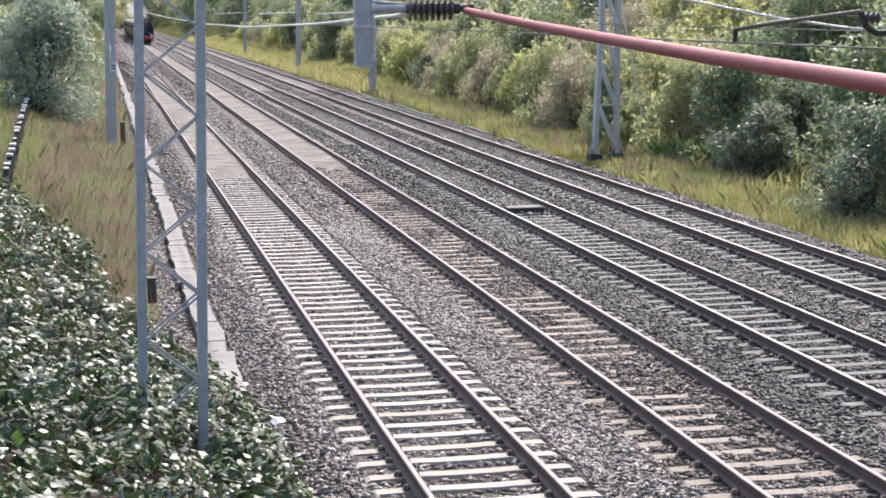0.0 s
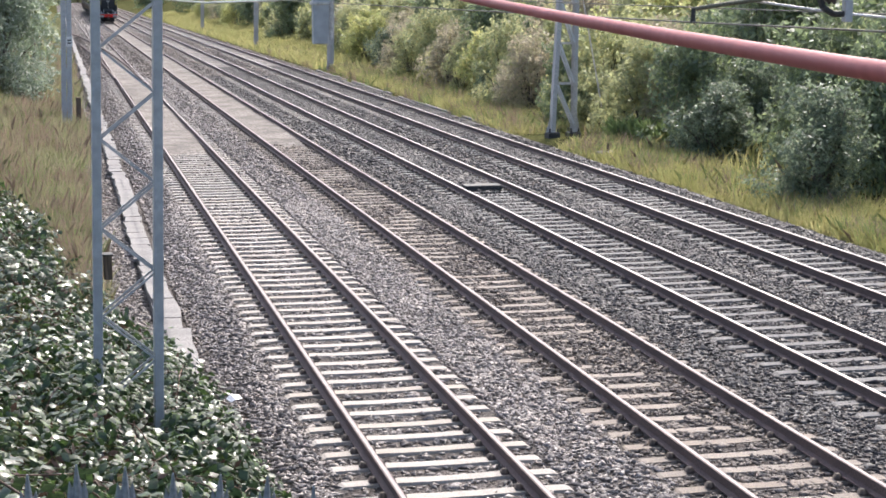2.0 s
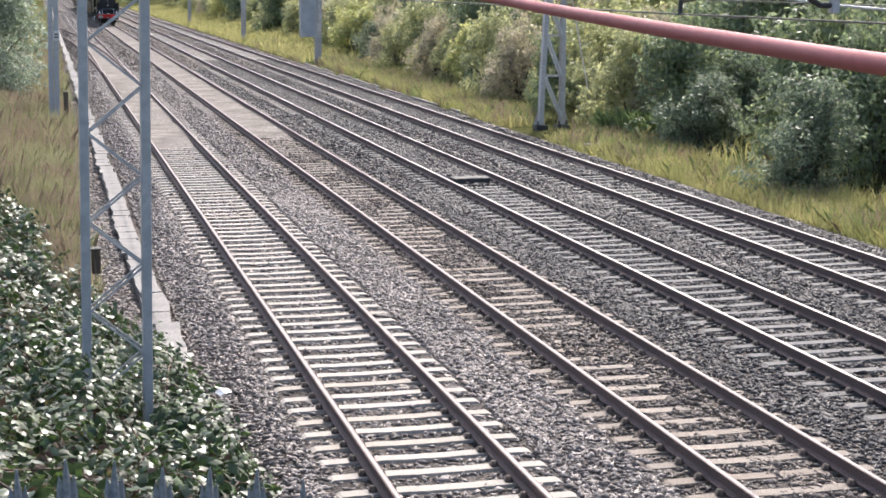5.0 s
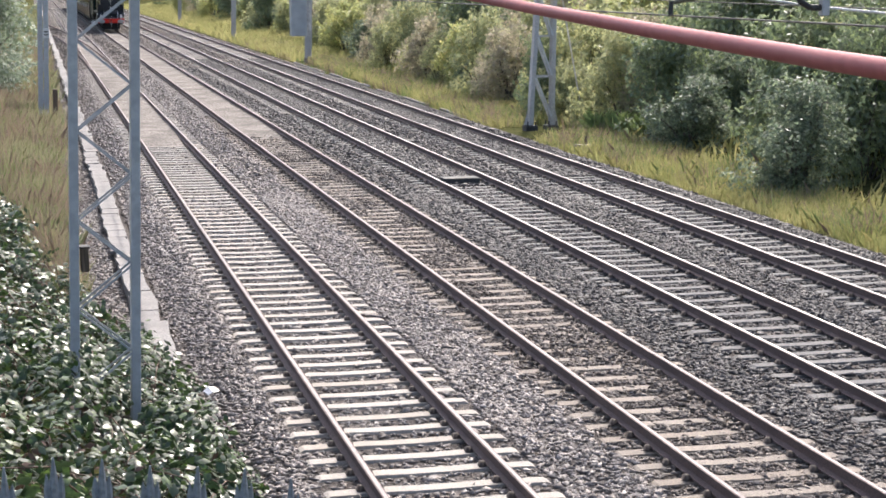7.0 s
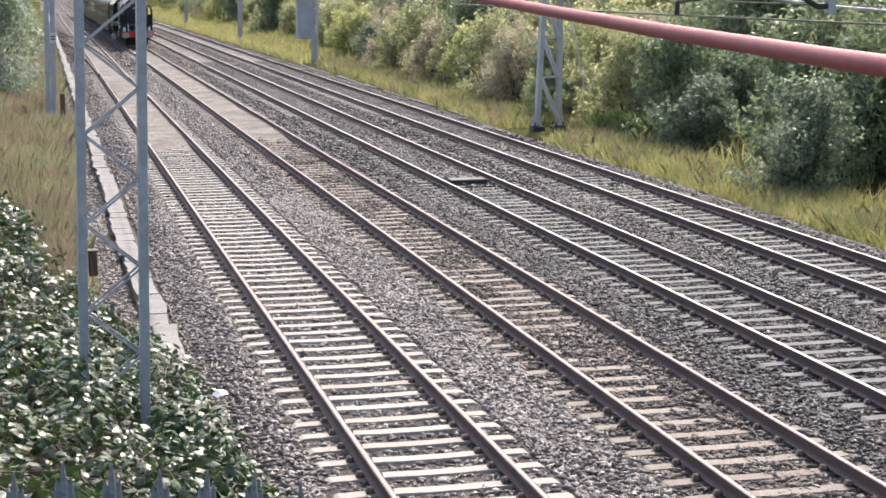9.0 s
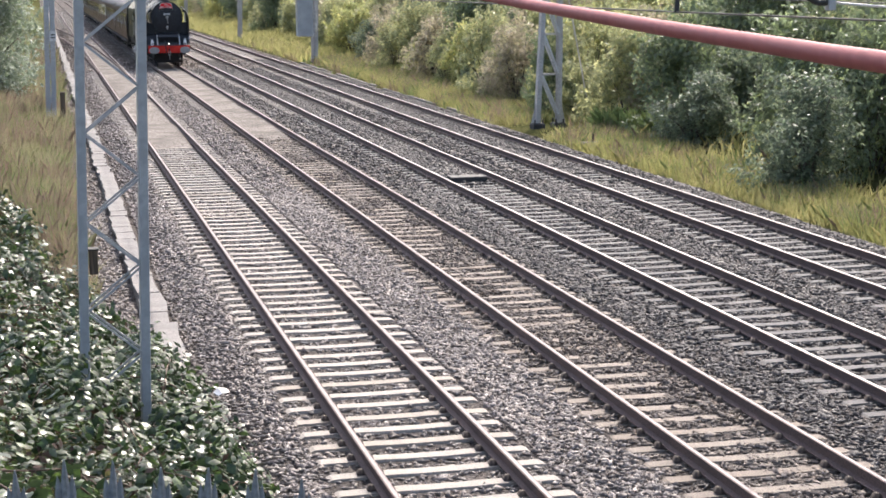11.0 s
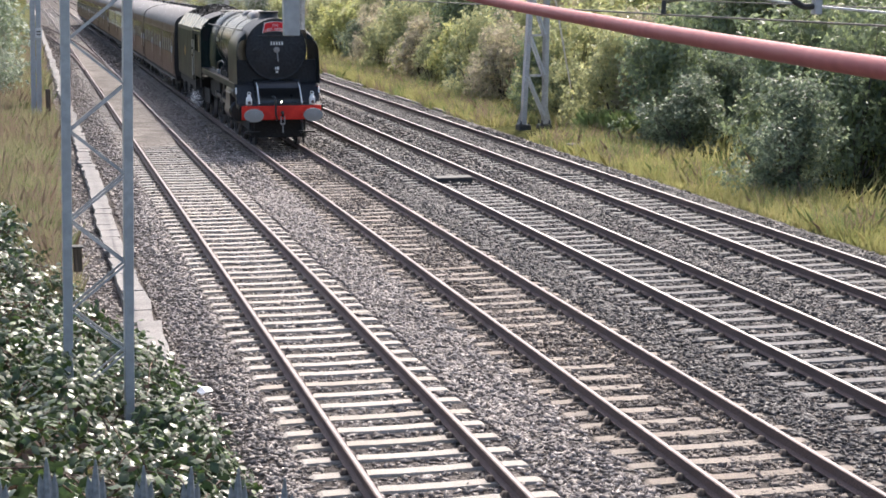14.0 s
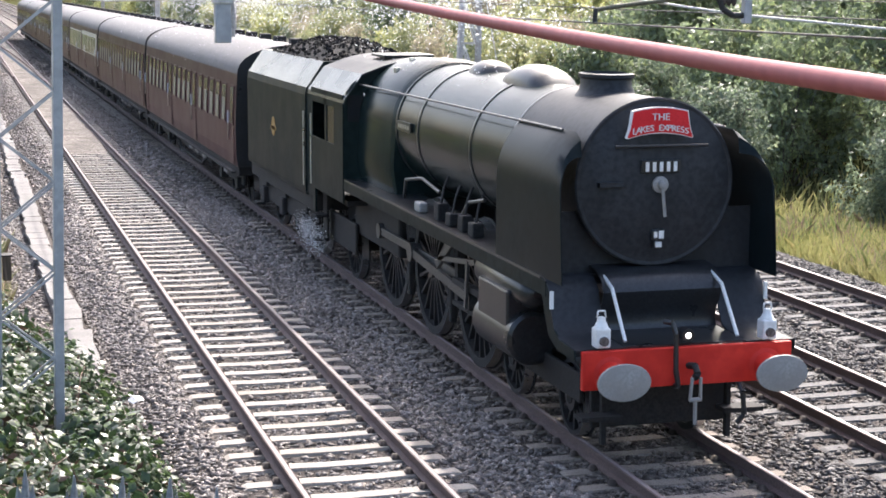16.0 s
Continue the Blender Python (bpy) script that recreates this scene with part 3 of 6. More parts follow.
# ---- lineside ----
trough = thing("cable_trough", "pale concrete cable trough with loose lids along the line", "cable trough")
bm = bmesh.new()
box(bm, 1.48, 1.84, 24.4, 330.0, -0.55, -0.30)
part("channel", bm, M["trough"], trough)
lid = None
for k in range(121):
    y = 24.54 + k * 0.96
    if lid is None:
        bm = bmesh.new()
        box(bm, -0.195, 0.195, -0.47, 0.47, -0.03, 0.03, 0.008)
        lid = part("lid", bm, M["trough"], trough).data
        o = bpy.data.objects["lid"]
    else:
        o = new("lid", lid)
        o.parent = trough
    o.matrix_basis = pose(1.66 + random.uniform(-0.05, 0.05) + 0.12 * noise.noise((y * 0.12, 0, 0)), y, -0.266 + random.uniform(-0.006, 0.014), random.uniform(-1, 1), random.uniform(-1.5, 1.5), random.uniform(-3.5, 3.5))

junction = thing("junction_box", "rusty brown box strapped to the lattice mast", "junction box", pose(0.535, 21.05, 1.93))
bm = bmesh.new()
box(bm, -0.075, 0.03, -0.09, 0.09, -0.17, 0.13, 0.012)
part("case", bm, M["timber"], junction)
bm = bmesh.new()
box(bm, -0.09, 0.04, -0.1, 0.1, 0.12, 0.14, 0.006)
part("hood", bm, M["iron"], junction)

post = thing("marker_post", "short brown timber post beside the trough", "post", pose(0.78, 71.0, -0.45))
bm = bmesh.new()
box(bm, -0.1, 0.1, -0.1, 0.1, 0, 1.35, 0.02)
part("stump", bm, M["timber"], post)

plate = thing("mast_plate", "small white plate on the slim mast", "sign plate", pose(0.52, 73.05, 3.05))
bm = bmesh.new()
box(bm, -0.13, 0.13, -0.012, 0.012, -0.2, 0.2, 0.004)
part("plate", bm, M["wire_bright"], plate)
for dz in (0.06, -0.06):
    bm = bmesh.new()
    box(bm, -0.08, 0.08, -0.018, -0.013, dz - 0.03, dz + 0.03)
    part("writing_bar", bm, M["iron"], plate)

guy = thing("guy_wire", "taut steel stay wire anchored in the grass", "stay wire")
bm = bmesh.new()
tube(bm, (20.75, 64.5, -0.4), (19.0, 63.1, 6.5), 0.032)
part("strand", bm, M["wire_bright"], guy)
bm = bmesh.new()
box(bm, 20.6, 20.9, 64.35, 64.65, -0.6, -0.25, 0.02)
part("anchor", bm, M["trough"], guy)

case = thing("trackside_box", "flat black box lying across the third track", "trackside box", pose(11.1, 45.4, -0.13))
bm = bmesh.new()
box(bm, -0.5, 0.5, -0.28, 0.28, -0.1, 0.07, 0.025)
part("case", bm, M["iron"], case)
bm = bmesh.new()
tube(bm, (-0.5, 0.1, -0.02), (-1.4, 0.3, -0.08), 0.03)
part("cable", bm, M["iron"], case)

litter = thing("paper_scrap", "crumpled white scrap lying on the ballast", "litter", pose(2.16, 22.75, -0.22, 8, -6, 25))
bm = bmesh.new()
loft(bm, [[(-0.09, -0.06, 0), (-0.02, -0.07, 0.03), (0.09, -0.05, 0.01), (0.08, 0.0, -0.02), (-0.08, 0.0, -0.02)], [(-0.1, 0.06, 0.02), (-0.01, 0.07, 0.06), (0.1, 0.06, 0.02), (0.08, 0.06, -0.02), (-0.08, 0.06, -0.02)]], smooth=False)
bmesh.ops.recalc_face_normals(bm, faces=bm.faces[:])
part("sheet", bm, M["wire_bright"], litter)

stump = thing("concrete_block", "broken pale concrete block in the verge grass", "concrete block", pose(17.7, 54.9, -0.3, 0, 0, 20))
bm = bmesh.new()
box(bm, -0.35, 0.35, -0.2, 0.2, -0.2, 0.12, 0.03)
part("slab", bm, M["trough"], stump)
bm = bmesh.new()
tube(bm, (0.0, 0, 0.1), (0.05, 0, 0.38), 0.05, 0.03)
part("peg", bm, M["timber"], stump)

kerb = thing("edge_boards", "low grey edging boards along the ballast shoulder", "edging")
for k in range(26):
    y = 66 + k * 2.1
    if k % 7 == 4:
        continue
    bm = bmesh.new()
    box(bm, 17.26, 17.4, y, y + 2.02, -0.6, -0.37 + random.uniform(-0.03, 0.02), 0.01)
    part("board", bm, M["trough"], kerb)

# the galvanised palisade fence below the camera
fence = thing("palisade_fence", "galvanised steel palisade fence with pointed tops", "fence", pose(0, 6.0, 0))


def pale_bm():
    bm = bmesh.new()
    prof = [(-0.036, 0.016), (-0.027, 0.008), (-0.015, 0.01), (-0.007, -0.008), (0.007, -0.008), (0.015, 0.01), (0.027, 0.008), (0.036, 0.016)]
    rows = []
    for z, top in ((-1.95, 0), (-0.13, 0), (0.0, 1)):
        spikes = (-0.115, -0.06, -0.09, 0.0, 0.0, -0.09, -0.06, -0.115)
        rows.append([(x * (0.45 if top and abs(x) < 0.01 else 1), y, z + (spikes[i] if top else 0)) for i, (x, y) in enumerate(prof)])
    loft(bm, rows, closed=False, caps=False, smooth=False)
    r = bmesh.ops.extrude_face_region(bm, geom=bm.faces[:])
    bmesh.ops.translate(bm, vec=(0, 0.003, 0), verts=[v for v in r["geom"] if isinstance(v, bmesh.types.BMVert)])
    bmesh.ops.recalc_face_normals(bm, faces=bm.faces[:])
    return bm


pale = None
for k in range(25):
    x = 0.846 - 0.166 * k
    if pale is None:
        o = part("pale", pale_bm(), M["galv_old"], fence)
        pale = o.data
    else:
        o = new("pale", pale)
        o.parent = fence
    o.matrix_basis = pose(x, 0, float(np.interp(x, (-0.16, 0.02, 0.36, 0.68, 0.85), (3.57, 3.59, 3.55, 3.51, 3.47))) + random.uniform(-0.008, 0.008), random.uniform(-0.6, 0.6), random.uniform(-0.8, 0.8), random.uniform(-6, 6))
for z in (1.95, 3.15):
    bm = bmesh.new()
    box(bm, -3.3, 0.9, 0.012, 0.02, z - 0.025, z + 0.025)
    box(bm, -3.3, 0.9, 0.02, 0.06, z + 0.018, z + 0.025)
    part("fence_rail", bm, M["galv_old"], fence)
for x in (0.76, -1.95):
    bm = bmesh.new()
    box(bm, x - 0.05, x + 0.05, 0.03, 0.1, 1.4, 3.2, 0.006)
    part("post", bm, M["galv"], fence)

# dark rail fence on the bank beyond the brambles
bank = thing("bank_fence", "low dark timber fence with whitened post tops on the bank", "fence")
for k in range(30):
    y = 50 + k * 1.15
    x = -2.7 - 0.018 * (y - 50)
    g = ground_z(x, y)
    bm = bmesh.new()
    box(bm, x - 0.08, x + 0.08, y - 0.08, y + 0.08, g - 0.3, g + 1.05, 0.02)
    part("post", bm, M["iron"], bank)
    bm = bmesh.new()
    q = random.uniform(0.06, 0.13)
    box(bm, x - q, x + q * 0.8, y - 0.16, y + 0.11, g + 1.05, g + 1.05 + q * 0.7, 0.02)
    if k % 5 not in (2, 4):
        part("post_cap", bm, M["wire_bright"], bank, "whitened post cap")
    else:
        bm.free()
    if k:
        for dz in (0.35, 0.8):
            bm = bmesh.new()
            bar(bm, (px_, py_, pg_ + dz), (x, y, g + dz), 0.05, 0.28)
            part("fence_board", bm, M["iron"], bank)
    px_, py_, pg_ = x, y, g


# ---- plants ----


def leaf_arrays(pos, out, size, width=0.55, up=0.5, seed=1, bend=0.25, jitter=0.55):
    """A small folded leaf at every place: two quads along a midrib."""
    g = np.random.default_rng(seed)
    n = len(pos)
    size = np.broadcast_to(size, n)[:, None]
    nrm = out + g.normal(0, jitter, (n, 3)) + np.array([0, 0, up])
    nrm /= np.linalg.norm(nrm, axis=1, keepdims=True)
    t = g.normal(0, 1, (n, 3)) + out * 0.5 - np.array([0, 0, 0.3])
    t -= nrm * (t * nrm).sum(1, keepdims=True)
    t /= np.linalg.norm(t, axis=1, keepdims=True)
    s = np.cross(nrm, t)
    mid = pos + nrm * size * bend * 0.15
    v = np.stack([pos - t * size * 0.5, mid + s * size * width * 0.5 - nrm * size * bend * 0.2, pos + t * size * 0.5 - nrm * size * bend * 0.3,
                  mid - s * size * width * 0.5 - nrm * size * bend * 0.2], 1)
    v = np.concatenate([v, (mid + nrm * size * bend * 0.1)[:, None]], 1)
    f = np.array([(0, 1, 4), (1, 2, 4), (2, 3, 4), (3, 0, 4)])
    return v.reshape(-1, 3), (f[None] + (np.arange(n) * 5)[:, None, None]).reshape(-1, 3)


def flat_leaves(pos, out, size, width, seed):
    """Two-triangle leaves for crowns that stay far off."""
    v, _ = leaf_arrays(pos, out, size, width, 0.55, seed)
    n = len(pos)
    v = v.reshape(n, 5, 3)[:, :4].reshape(-1, 3)
    f = np.arange(4 * n).reshape(n, 4)
    return v, f


def crown_points(g, n, w, d, h, z0, lobes, thin=0.35):
    """Leaf places on and just inside many uneven lobes."""
    pos, out = [], []
    cs = []
    for k in range(lobes):
        a, u = g.uniform(0, 2 * np.pi), g.random() ** 0.6
        zc = g.uniform(0.02, 0.86)
        spread = 1.06 - 0.8 * max(0.0, zc - 0.15) ** 1.1
        cs.append((w * 0.42 * u * math.cos(a) * spread, d * 0.42 * u * math.sin(a) * spread, z0 + h * zc, g.uniform(0.07, 0.21) * min(w, h)))
    vol = np.array([c[3] ** 2 for c in cs])
    pick = g.choice(lobes, n, p=vol / vol.sum())
    c = np.array(cs)[pick]
    dirs = g.normal(0, 1, (n, 3))
    dirs /= np.linalg.norm(dirs, axis=1, keepdims=True)
    r = c[:, 3:4] * (1 - thin * g.random((n, 1)) ** 2 + 0.22 * g.random((n, 1)) ** 4)
    pos = c[:, :3] + dirs * r * np.array([1.0, 1.0, 0.9])
    # leafy shoots that stand out from the lobes
    k = g.random(n) < 0.26
    ways = g.normal(0, 1, (lobes * 7, 3)) + np.array([0, 0, 0.55])
    ways /= np.linalg.norm(ways, axis=1, keepdims=True)
    w_ = ways[pick * 7 + g.integers(0, 7, n)]
    shoot = c[:, :3] + w_ * c[:, 3:4] * (0.8 + 0.75 * g.random((n, 1))) + g.normal(0, 0.05, (n, 3))
    pos[k] = shoot[k]
    pos[:, 2] = np.maximum(pos[:, 2], 0.03)
    return pos, dirs, cs


def bush(name, label, category, leaf, w, h, n, size, seed, width=0.5, lobes=34, trunk=0.05, z0=0.0, group=""):
    g = np.random.default_rng(seed)
    t = thing(name, label, category, group=group)
    pos, out, cs = crown_points(g, n, w, w, h - z0, z0, lobes)
    v, f = flat_leaves(pos, out, size * g.uniform(0.6, 1.4, n), width, seed)
    raw_mesh("crown", v, f, LEAF[leaf], t)
    bm = bmesh.new()
    for c in cs[::2]:
        b = Vector(c[:3])
        base = Vector((b.x * 0.12, b.y * 0.12, -0.1))
        mid = base.lerp(b, 0.5) + Vector((0, 0, 0.1 * h))
        tube(bm, base, mid, trunk, trunk * 0.6, 5)
        tube(bm, mid, b, trunk * 0.6, trunk * 0.2, 5)
        for k in range(4):
            e = b + Vector((g.normal(), g.normal(), g.normal())) * c[3] * 0.6
            tube(bm, b, e, trunk * 0.22, trunk * 0.08, 4)
    part("limb_frame", bm, M["bark"], t)
    return t


KIND = {
    "olive": ("olive-green hawthorn bush on the cutting side", 4.4, 4.2, 6000, 0.2),
    "dark": ("dense dark green tree on the cutting side", 5.2, 5.6, 7600, 0.22),
    "yellow": ("yellowing sallow bush beside the verge", 4.2, 3.8, 5600, 0.2),
    "russet": ("russet and brown autumn bush on the cutting side", 4.2, 3.9, 6000, 0.175),
    "bluegreen": ("grey-green willow bush at the verge", 3.5, 3.2, 9500, 0.135),
}
protos = {}
for i, (k, (label, w, h, n, s)) in enumerate(KIND.items()):
    protos[k] = [bush("bush" if k != "dark" else "tree", label, "bush" if k != "dark" else "tree", k, w, h, n, s, 31 + i * 7 + j, group="lineside bushes") for j in range(2)]
used = set()
pick = random.Random(12)


def plant(kind, x, y, s=1.0, sz=None):
    p = protos[kind][pick.randrange(2)]
    m = pose(x, y, ground_z(x, y) - 0.05, 0, 0, pick.uniform(0, 360))
    if p.name not in used:
        used.add(p.name)
        p.matrix_basis = m
        o = p
    else:
        o = copy_thing(p, m)
    o.scale = (s, s, (sz or s))
    return o


# the front of the thicket, from the nearest bush away
for kind, x, y, s, sz in (("bluegreen", 19.1, 41.4, 1.0, 0.98), ("bluegreen", 20.8, 53.3, 0.98, 0.8), ("dark", 22.0, 47.5, 0.85, 0.95), ("bluegreen", 22.0, 37.0, 1.0, 1.1),
                          ("dark", 21.6, 56.5, 0.8, 0.9), ("olive", 21.4, 61.5, 0.9, 1.0), ("dark", 20.3, 68.5, 0.5, 0.72), ("olive", 21.8, 68.0, 0.95, 1.1),
                          ("russet", 20.9, 76.0, 0.95, 0.95), ("olive", 21.0, 81.0, 0.9, 1.05), ("yellow", 21.6, 87.5, 0.95, 1.0), ("russet", 21.4, 94.5, 1.0, 0.95),
                          ("olive", 22.0, 102.0, 1.0, 1.05), ("russet", 21.8, 110.0, 0.9, 0.9), ("yellow", 22.2, 125.0, 1.15, 1.05), ("olive", 23.0, 137.0, 1.0, 1.0),
                          ("bluegreen", 24.0, 150.0, 1.2, 1.2), ("yellow", 24.5, 166.0, 1.1, 1.0), ("olive", 24.0, 182.0, 1.2, 1.1), ("bluegreen", 24.5, 200.0, 1.2, 1.1),
                          ("dark", 25.0, 220.0, 1.2, 1.1), ("olive", 24.5, 245.0, 1.3, 1.2), ("dark", 22.3, 33.0, 0.9, 1.1), ("bluegreen", 19.8, 30.5, 0.8, 0.8), ("dark", 22.2, 43.8, 0.7, 0.9), ("olive", 20.6, 65.2, 0.55, 0.6), ("yellow", 21.3, 72.2, 0.6, 0.75), ("olive", 20.8, 78.6, 0.55, 0.62), ("bluegreen", 21.0, 84.3, 0.6, 0.6),
                          ("olive", 21.2, 91.2, 0.6, 0.7), ("yellow", 21.5, 98.4, 0.6, 0.6), ("olive", 21.4, 106.0, 0.7, 0.75), ("bluegreen", 22.0, 117.5, 0.9, 0.9), ("russet", 21.8, 60.5, 0.7, 0.85)):
    plant(kind, x, y, s, sz)
order = ["olive", "russet", "dark", "yellow", "olive", "bluegreen", "dark", "russet", "olive", "yellow"]
for row, (x0, step, smin, smax) in enumerate(((24.6, 4.2, 0.9, 1.15), (28.2, 5.0, 1.0, 1.3), (33.0, 6.5, 1.2, 1.5))):
    y = 34.0 + row * 3
    k = row * 3
    while y < 300:
        kind = order[k % len(order)]
        if y < 66 and row < 2 and kind in ("russet", "yellow"):
            kind = "dark"
        s = pick.uniform(smin, smax)
        plant(kind, x0 + pick.uniform(-1.2, 1.2), y, s, s * pick.uniform(0.9, 1.15))
        y += step * (1 + y / 260) * pick.uniform(0.8, 1.2)
        k += 1

# the far end of the line
for x, y, s in ((-14, 330, 2.2), (-6, 420, 2.4), (-22, 380, 2.6), (-2.5, 520, 2.2), (26, 330, 1.8), (30, 380, 2.0), (24, 450, 2.0), (33, 520, 2.6), (-9, 250, 1.6), (-11, 290, 1.8), (-16, 210, 1.7),
                (-9.5, 190, 1.4), (-7.6, 160, 1.15), (-8.8, 135, 1.2), (-11.0, 118, 1.3), (-14.0, 150, 1.6), (-5.6, 205, 1.2), (-5.2, 240, 1.3), (-2.6, 128, 0.95), (-2.4, 175, 1.1), (-5.5, 112, 0.9)):
    plant(pick.choice(["dark", "olive", "dark", "bluegreen"]), x, y, s)
for k in range(26):
    plant(pick.choice(["dark", "olive"]), -70 + k * 6.5 + pick.uniform(-2, 2), 640 + pick.uniform(-40, 60), 3.4, 3.0)

# silvery tree beside the slim mast; its palest leaves stand in for glints
willow = bush("willow_tree", "silvery willow tree on the bank, palest leaves painted as glints", "tree", "silver_glint", 5.4, 5.4, 16000, 0.215, 77, width=0.36, lobes=46, trunk=0.07, z0=0.2)
willow.matrix_basis = pose(-2.75, 82.0, ground_z(-2.75, 82.0) - 0.1)
willow.scale = (1.14, 1.14, 1.16)
willow_2 = copy_thing(willow, pose(-7.2, 92.0, ground_z(-7.2, 92.0), 0, 0, 130))
willow_2.scale = (0.9, 0.9, 0.85)


# ---- brambles ----
def bramble_edge(y):
    """How far the brambles reach towards the line."""
    pts = ((5, 1.6), (14, 1.95), (18, 2.25), (21, 2.3), (23.5, 2.2), (25.5, 1.95), (26.5, 1.6), (28.5, 1.15), (30.5, 0.75), (33, 0.45), (37, 0.05), (41, -0.45), (46, -1.5), (52, -2.7), (57, -4.5))
    return float(np.interp(y, [p[0] for p in pts], [p[1] for p in pts]))


def hollow(x, y):
    """A sunken, half-dead patch of the thicket before the mast."""
    return math.exp(-((x + 0.1) / 0.8) ** 2 - ((y - 14.9) / 1.5) ** 2)


def bramble_top(x, y):
    e = bramble_edge(y) - x
    lump = 0.34 * noise.noise((x * 0.8, y * 0.6, 7.0)) + 0.30 * noise.noise((x * 1.9, y * 1.5, 1.0)) + 0.14 * noise.noise((x * 4.5, y * 3.6, 2.0))
    rise = ease(e, -0.05, 0.6) * 0.55 + 0.42 * ease(e, 0.9, 1.9) + 0.35 * ease(e, 1.5, 5.0)
    rise *= 1 + 0.45 * ease(y, 27, 35)
    low = 1 - 0.6 * max(0.0, 1 - abs(x - 0.0505 * y) / 0.22) * ease(y, 16.0, 17.5) * (1 - ease(y, 20.6, 21.2))
    return ground_z(x, y) + max(0.0, rise + lump * ease(e, 0.0, 0.6)) * low * (1 - 0.6 * hollow(x, y))


def blades(name, n, place, hmin, hmax, w, mat, label, seed, lean=0.35, tuft=0):
    g = np.random.default_rng(seed)
    p = place(g, n // tuft if tuft else n)
    fan = np.zeros((len(p), 2))
    tall = np.ones(len(p))
    if tuft:
        tall = np.repeat(g.uniform(0.6, 1.0, len(p)), tuft)
        p = np.repeat(p, tuft, axis=0)
        fan = g.normal(0, 0.09, p.shape)
        p = p + fan
    n = len(p)
    z = np.array([ground_z(a, b) for a, b in p])
    h = g.uniform(hmin, hmax, n) * tall
    a = g.uniform(0, 2 * np.pi, n)
    side = np.stack([np.cos(a), np.sin(a), 0 * a], 1) * (w * g.uniform(0.6, 1.3, n))[:, None]
    tip = np.stack([(g.normal(0, lean, n) + 2.2 * fan[:, 0]) * h, (g.normal(0, lean, n) + 2.2 * fan[:, 1]) * h, h], 1)
    base = np.stack([p[:, 0], p[:, 1], z - 0.03], 1)
    mid = base + tip * np.array([0.35, 0.35, 0.6])
    v = np.stack([base - side, base + side, mid + side * 0.8, base + tip, mid - side * 0.8], 1).reshape(-1, 3)
    f = np.arange(5 * n).reshape(n, 5)
    return tagged(raw_mesh(name, v, f, M[mat]), label, "grass", kind="stuff")


def clump_filter(g, p, scale, cut):
    keep = np.array([noise.noise((a * scale, b * scale, 9.0)) + 0.25 * g.normal() > cut for a, b in p])
    return p[keep]


def bare(p):
    """Trodden ground round the feet of the footed mast."""
    return (p[:, 0] < 19.3) & (p[:, 1] > 58.5) & (p[:, 1] < 64.5)


def right_verge(g, n):
    y = 26 + 150 * g.random(n) ** 1.5
    x = 16.95 + 0.02 * np.clip(y - 60, 0, 60) + (2.2 + 0.02 * y) * g.random(n) ** 1.3
    p = clump_filter(g, np.stack([x, y], 1), 0.5, -0.35)
    return p[~bare(p)]


def weed_band(g, n):
    y = 28 + 130 * g.random(n) ** 1.3
    x = 18.3 + 0.02 * np.clip(y - 60, 0, 60) + 0.9 * g.normal(size=n)
    p = clump_filter(g, np.stack([np.maximum(x, 17.4), y], 1), 0.35, 0.0)
    return p[~bare(p)]


def far_verge(g, n):
    return np.stack([17.4 + 8.5 * g.random(n), 120 + 240 * g.random(n)], 1)


def bank_patch(lo, hi, seed, span=(30, 130), reach=4.6):
    """Places on the bank beside the trough, in patches of one kind of grass."""
    def place(g, n):
        y = span[0] + span[1] * g.random(n) ** 1.6
        x = 0.62 + 0.35 * np.clip((y - 45) / 20, 0, 1) - reach * g.random(n) ** 1.1
        p = np.stack([x, y], 1)
        v = np.array([noise.noise((a * 0.55, b * 0.16, seed)) for a, b in p]) + 0.16 * g.normal(size=n)
        clear = np.array([a > bramble_edge(b) - 0.35 for a, b in p]) & ~((np.abs(x - 0.35) < 0.5) & (y > 70.5) & (y < 74))
        return p[(v > lo) & (v < hi) & clear]
    return place


def far_left(g, n):
    return np.stack([1.2 - 12 * g.random(n), 95 + 260 * g.random(n)], 1)


def left_back(g, n):
    return np.stack([-2.2 - 14 * g.random(n), 48 + 90 * g.random(n)], 1)


def scrub(g, n):
    y = 26 + 200 * g.random(n) ** 1.2
    return np.stack([20.0 + 12 * g.random(n), y], 1)


blades("verge_grass", 70000, right_verge, 0.15, 0.6, 0.011, "grass_green", "sunlit yellow-green verge grass", 3)
blades("tall_grass", 42000, bank_patch(-0.05, 9, 9.0), 0.35, 1.0, 0.011, "grass_dry", "tall dry straw-coloured grass on the bank", 5, 0.12, 14)
blades("seeding_grass", 46000, bank_patch(-9, 0.06, 9.0), 0.5, 1.15, 0.010, "grass_brown", "tall pinkish-brown seeding grass on the bank", 12, 0.12, 14)
blades("olive_grass", 46000, bank_patch(-0.15, 9, 2.0), 0.25, 0.85, 0.011, "grass_olive", "olive-green grass among the dry stalks", 6, 0.18, 12)
blades("fresh_grass", 48000, bank_patch(-9, 0.15, 4.0), 0.2, 0.8, 0.012, "grass_fresh", "fresh green grass tufts on the bank", 14, 0.18, 12)
blades("bank_weeds", 40000, left_back, 0.35, 0.95, 0.016, "grass_fresh", "rank green weeds behind the bank fence", 31, 0.25, 10)
blades("verge_weeds", 30000, weed_band, 0.25, 0.85, 0.011, "grass_brown", "reddish-brown seeding weeds at the foot of the bushes", 21, 0.2, 14)
